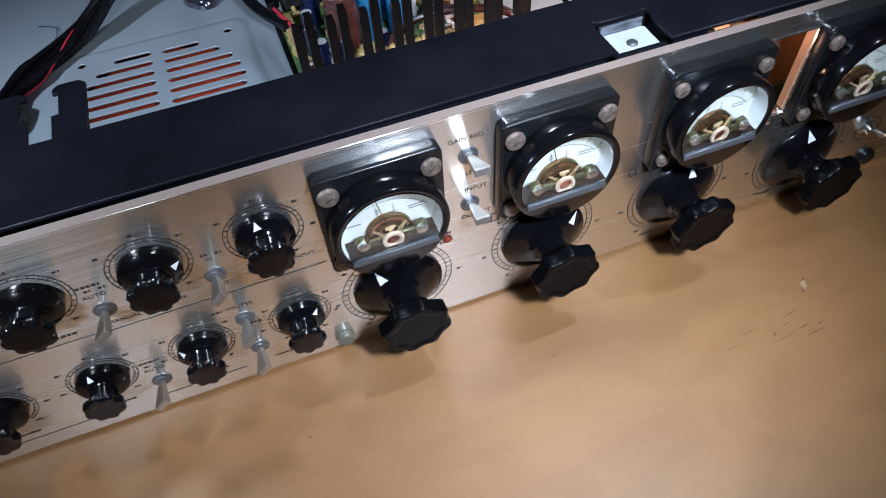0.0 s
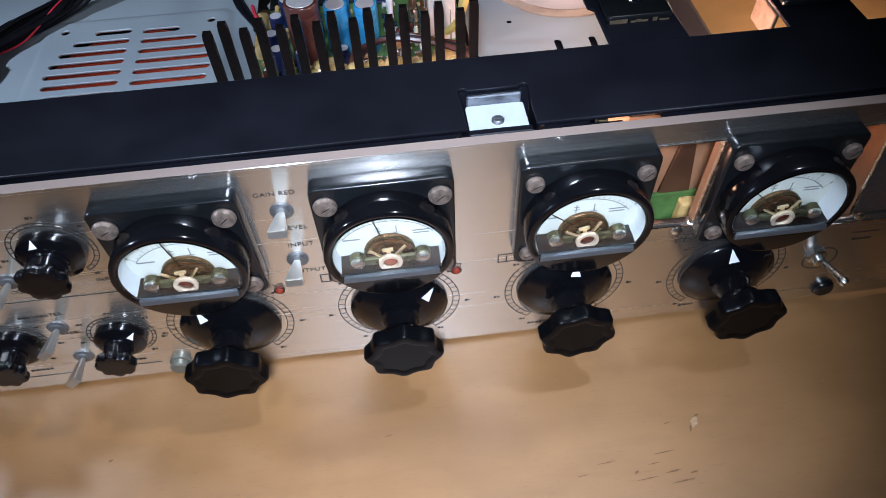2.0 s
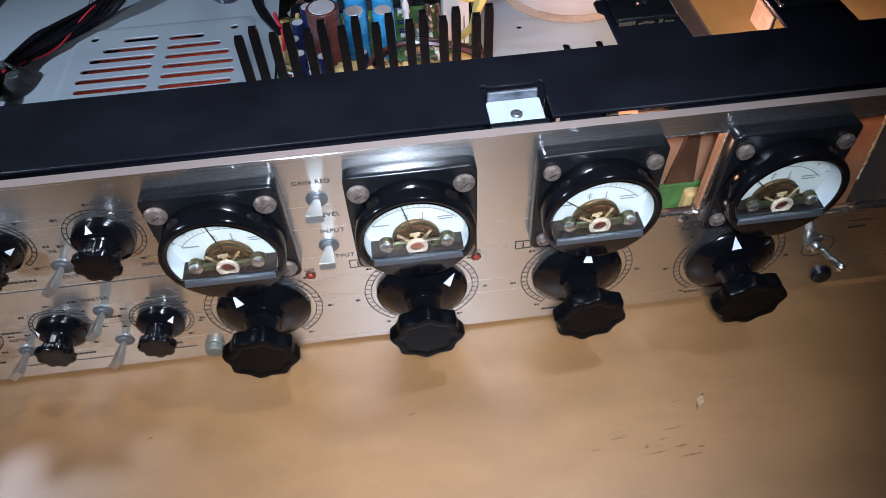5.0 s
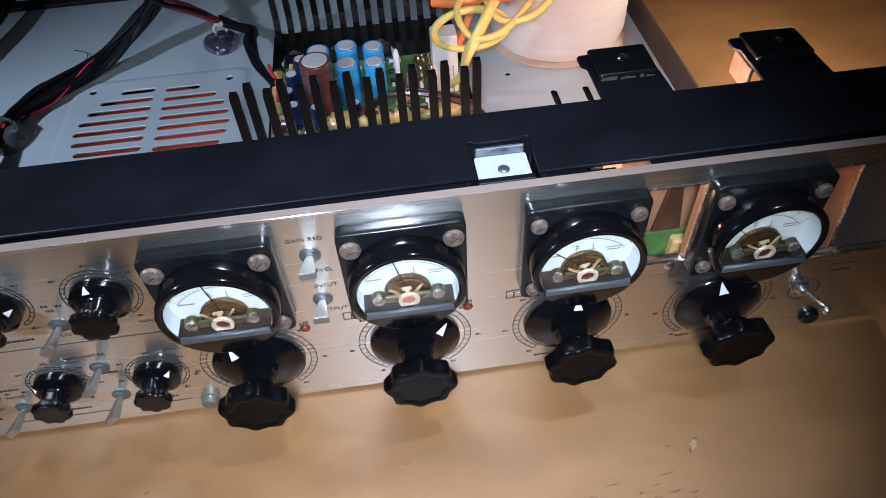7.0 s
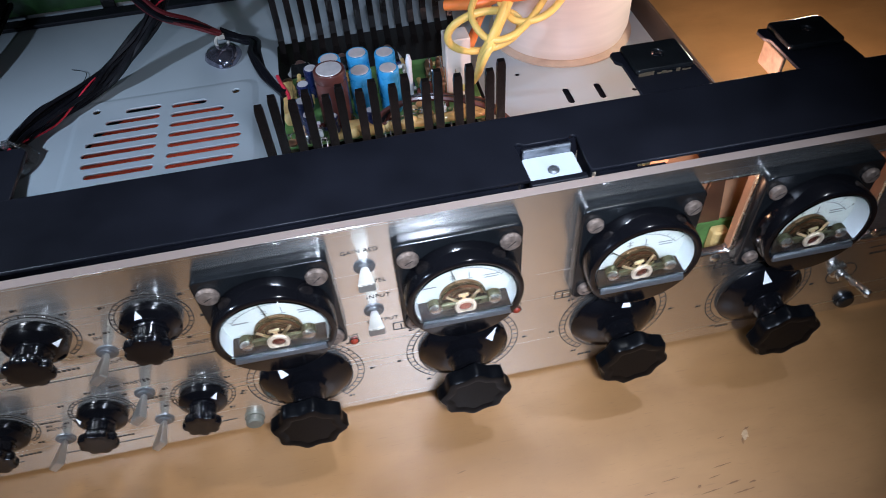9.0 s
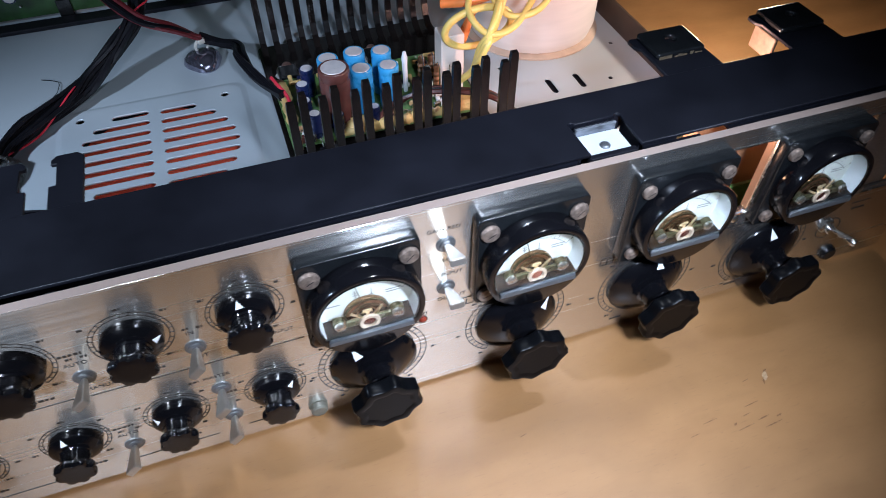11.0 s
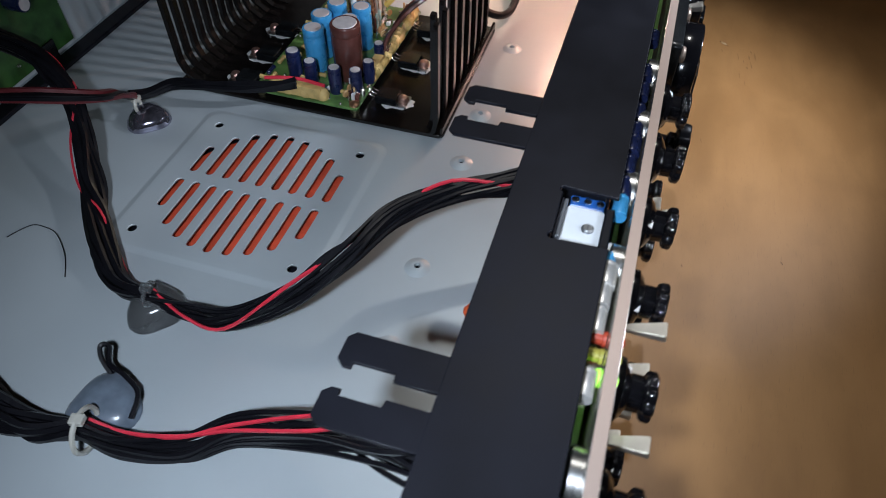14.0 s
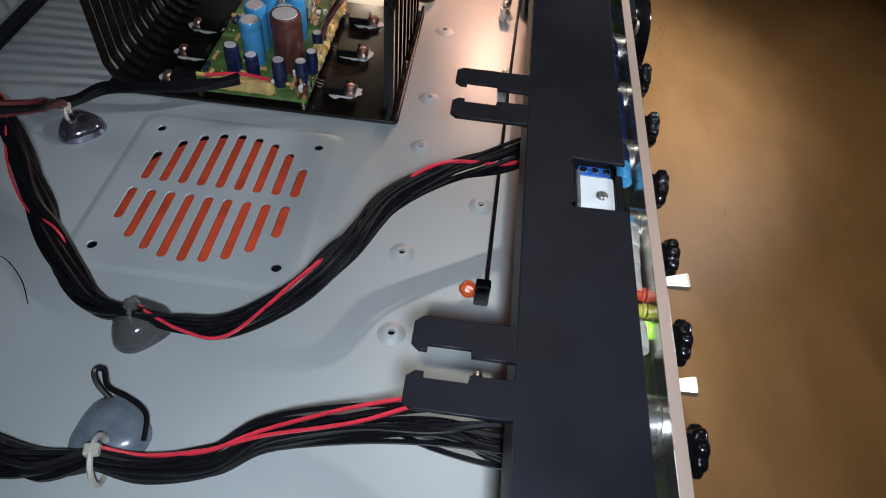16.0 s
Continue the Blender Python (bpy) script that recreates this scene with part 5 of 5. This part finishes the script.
def cable_mount(x, y, r, material, turn, label, tie=None, reach=(0.0, 0.0), ring=0.0058, tall=1.0):
    m = thing("cable_mount", (x, y, FLOOR_Z), label, "cable mount", "cable mounts")
    bm = lathe([(r, 0), (r * 1.03, 0.0008 * tall), (r * 0.94, 0.0036 * tall), (r * 0.72, 0.0060 * tall), (r * 0.36, 0.0070 * tall)], 32)
    for v in bm.verts:
        k = 1 + 0.10 * math.sin(3 * math.atan2(v.co.y, v.co.x) + x * 900)
        v.co.x, v.co.y = v.co.x * k, v.co.y * k
    part("pad", bm, material, m, smooth=True)
    r2 = Matrix.Rotation(radians(turn), 4, "Z")
    loop = [Vector((*reach, 0)) + r2 @ Vector((ring * math.cos(a), 0, 0.0085 + ring * math.sin(a))) for a in [2 * math.pi * k / 12 for k in range(13)]]
    part("tie", tube(loop, 0.0009, 6, 3), tie or TIE, m, "natural cable tie", smooth=True)
    part("tie_head", box(-0.0018, 0.0018, -0.0022, 0.0022, 0.0067 + ring, 0.0092 + ring, 0.0004), tie or TIE, m, at=(*reach, 0), turn=r2)
    return m


CLOUDY = shader("cloudy_plastic", (0.13, 0.16, 0.20), 0.25, 0.0, 0.2, 160, (1, 1, 1), 0.15, 300)
cable_mount(-0.1965, 0.1600, 0.0104, NYLON, 10, "clear plastic stick-on cable mount over a wire loom", NYLON, (0.0010, 0.0010), 0.0044, 1.35)
second = cable_mount(-0.2370, 0.1535, 0.0118, CLOUDY, 12, "cloudy grey stick-on cable mount with a black wire loop", None, (-0.0112, -0.0040), 0.0072)
part("wire_loop", tube([(0.0100, 0.0030, 0.004), (0.0130, 0.0078, 0.008), (0.0160, 0.0090, 0.011), (0.0170, 0.0068, 0.010), (0.0120, 0.0035, 0.0085), (0.0095, -0.0040, 0.0080), (0.0060, -0.0105, 0.0060), (-0.0020, -0.0125, 0.0040)], 0.0009), WIRE_BLACK, second, "black wire loop", smooth=True)
DOME = shader("shiny_dome", (0.30, 0.29, 0.36), 0.10, 0.9, 0.4, 200, (1, 1, 1), 0.4, 140)
cable_mount(-0.0985, 0.2280, 0.0098, DOME, 20, "shiny stick-on cable mount with a tie", None, (0.001, 0.004), 0.0036)

stray = thing("loose_wire", (-0.18, 0.22, FLOOR_Z + 0.0006), "thin black loose wire curled on the case floor", "cable")
wire("wire", [(-0.0031, 0.0191, 0.0002), (0.0010, 0.0170, 0.0004), (0.0055, 0.0135, 0.0006), (0.0062, 0.0085, 0.0006), (0.0044, 0.0009, 0.0006), (-0.0037, -0.0094, 0.0004), (-0.0135, -0.0170, 0.0002)], 0.00020, WIRE_BLACK, stray, 5)

rear = thing("rear_board", (-0.170, 0.3052, FLOOR_Z), "dark green circuit board standing at the back of the case", "circuit board")
part("board", box(-0.112, 0.118, -0.0008, 0.0008, 0.0040, 0.066, 0.0002), BOARD_DARK, rear)
for sx in (-0.104, 0.0, 0.100):
    part("bracket", box(sx - 0.004, sx + 0.004, -0.0020, -0.0009, 0.0001, 0.0120, 0.0003), BLACK_METER, rear)
rear_rnd = random.Random(12)
for i in range(40):
    x, z = rear_rnd.uniform(-0.108, 0.114), rear_rnd.uniform(0.010, 0.060)
    part("solder_joint", moved(lathe([(0.0011, 0), (0.0005, 0.0010)], 8), OUT), SOLDER, rear, at=(x, -0.0009, z))
for i in range(6):
    small_electrolytic(-0.100 + i * 0.038, -0.0009, 0.022 + 0.018 * (i % 2), 0.0040, 0.010, NAVY_CAP if i % 3 else BLUE_CAP, "capacitor", rear, turn=OUT)

side_cable = thing("side_cable", (0.040, 0.086, 0.012), "dark grey cable curving over the case floor beside the heat sink", "cable")
wire("cable", [(-0.010, 0.014, 0.010), (-0.004, 0.003, 0.003), (0.006, -0.002, 0.0005), (0.016, -0.003, 0.002), (0.026, -0.003, 0.004), (0.034, -0.001, 0.006)], 0.0022, WIRE_BLACK, side_cable, 10)

clip = thing("wire_clip", (-0.1660, 0.0410, FLOOR_Z), "black clip with a bright orange plug on the case floor", "connector")
part("clip", box(-0.0022, 0.0022, -0.0030, 0.0026, 0.0, 0.0120, 0.0006), BLACK_GLOSS, clip)
bm = lathe([(0.0010, 0.0), (0.0026, 0.0006), (0.0032, 0.0018), (0.0031, 0.0034), (0.0025, 0.0046), (0.0012, 0.0056)], 14)
for v in bm.verts:
    v.co += 0.0010 * noise.noise_vector(v.co * 800)
part("plug", bm, shader("orange_plug", (0.72, 0.11, 0.03), 0.3, 0.0, 0.3, 900), clip, "orange-red plug", at=(0, 0.0026, 0.0070), turn=pose(0, 0, 0, -90))
rod = thing("thin_rod", (-0.1640, 0.0395, 0.0150), "thin black wire along the front rail", "cable")
part("wire", tube([(0.0, 0.0, 0.0), (0.060, -0.0008, 0.006), (0.130, -0.002, 0.010), (0.205, -0.004, 0.012)], 0.0008), WIRE_BLACK, rod, smooth=True)
for x, y in ((0.036, 0.0430), (0.046, 0.0420), (-0.030, 0.0400), (-0.205, 0.0400), (-0.268, 0.0405)):
    st = thing("standoff", (x, y, FLOOR_Z), "small bright screw post on the case floor", "screw post", "screw posts")
    part("post", lathe([(0.0026, 0), (0.0026, 0.009), (0.0016, 0.0092), (0.0016, 0.012), (0.0008, 0.0125)], 14), STEEL, st, smooth=True)

SCRATCH = shader("scratch", (0.165, 0.080, 0.030), 0.6, 0.0, 0.3, 900)
NICK = shader("bare_nick", (0.36, 0.24, 0.13), 0.7, 0.0, 0.2, 900)


def table_mark(x, y, angle, length, width, material=SCRATCH):
    """A short scratch or dent with a ragged, tapering outline."""
    mark = thing("table_scratch", (x, y, TABLE_Z), "small pale nick in the varnished table" if material is NICK else "small dark scratch in the varnished table", "scratch", "table scratches")
    rnd_ = random.Random(int((x + 2 * y) * 1e5))
    n = 7
    upper = [(length * (k / n - 0.5), width * (0.25 + 0.75 * math.sin(math.pi * k / n)) * rnd_.uniform(0.5, 1.2) / 2) for k in range(n + 1)]
    lower = [(p, -q * rnd_.uniform(0.5, 1.2)) for p, q in reversed(upper)]
    part("mark", plate_bm(upper + lower, 0.00008), material, mark, turn=Matrix.Rotation(radians(angle), 4, "Z"))


for x, y, angle, length, width in ((0.0745, -0.0405, 70, 0.0026, 0.0008), (0.0775, -0.0368, 20, 0.0022, 0.0007), (0.0680, -0.0380, 8, 0.0026, 0.0004), (0.0640, -0.0470, 5, 0.0066, 0.0004), (0.0460, -0.0480, 4, 0.0062, 0.0003), (0.0650, -0.0530, 6, 0.0050, 0.0006), (0.0710, -0.0540, 4, 0.0024, 0.0006), (0.0540, -0.0520, 30, 0.0014, 0.0010), (0.0670, -0.0562, 5, 0.0076, 0.0005), (0.0570, -0.0542, 5, 0.0070, 0.0004), (0.0380, -0.0510, 4, 0.0040, 0.0003), (0.0600, -0.0500, 6, 0.0040, 0.0003), (-0.1050, -0.0280, 20, 0.0016, 0.0007), (-0.0910, -0.0680, 30, 0.0018, 0.0008), (-0.0190, -0.0310, 10, 0.0030, 0.0004)):
    table_mark(x, y, angle, length, width)
table_mark(0.0762, -0.0388, 60, 0.0040, 0.0020, NICK)
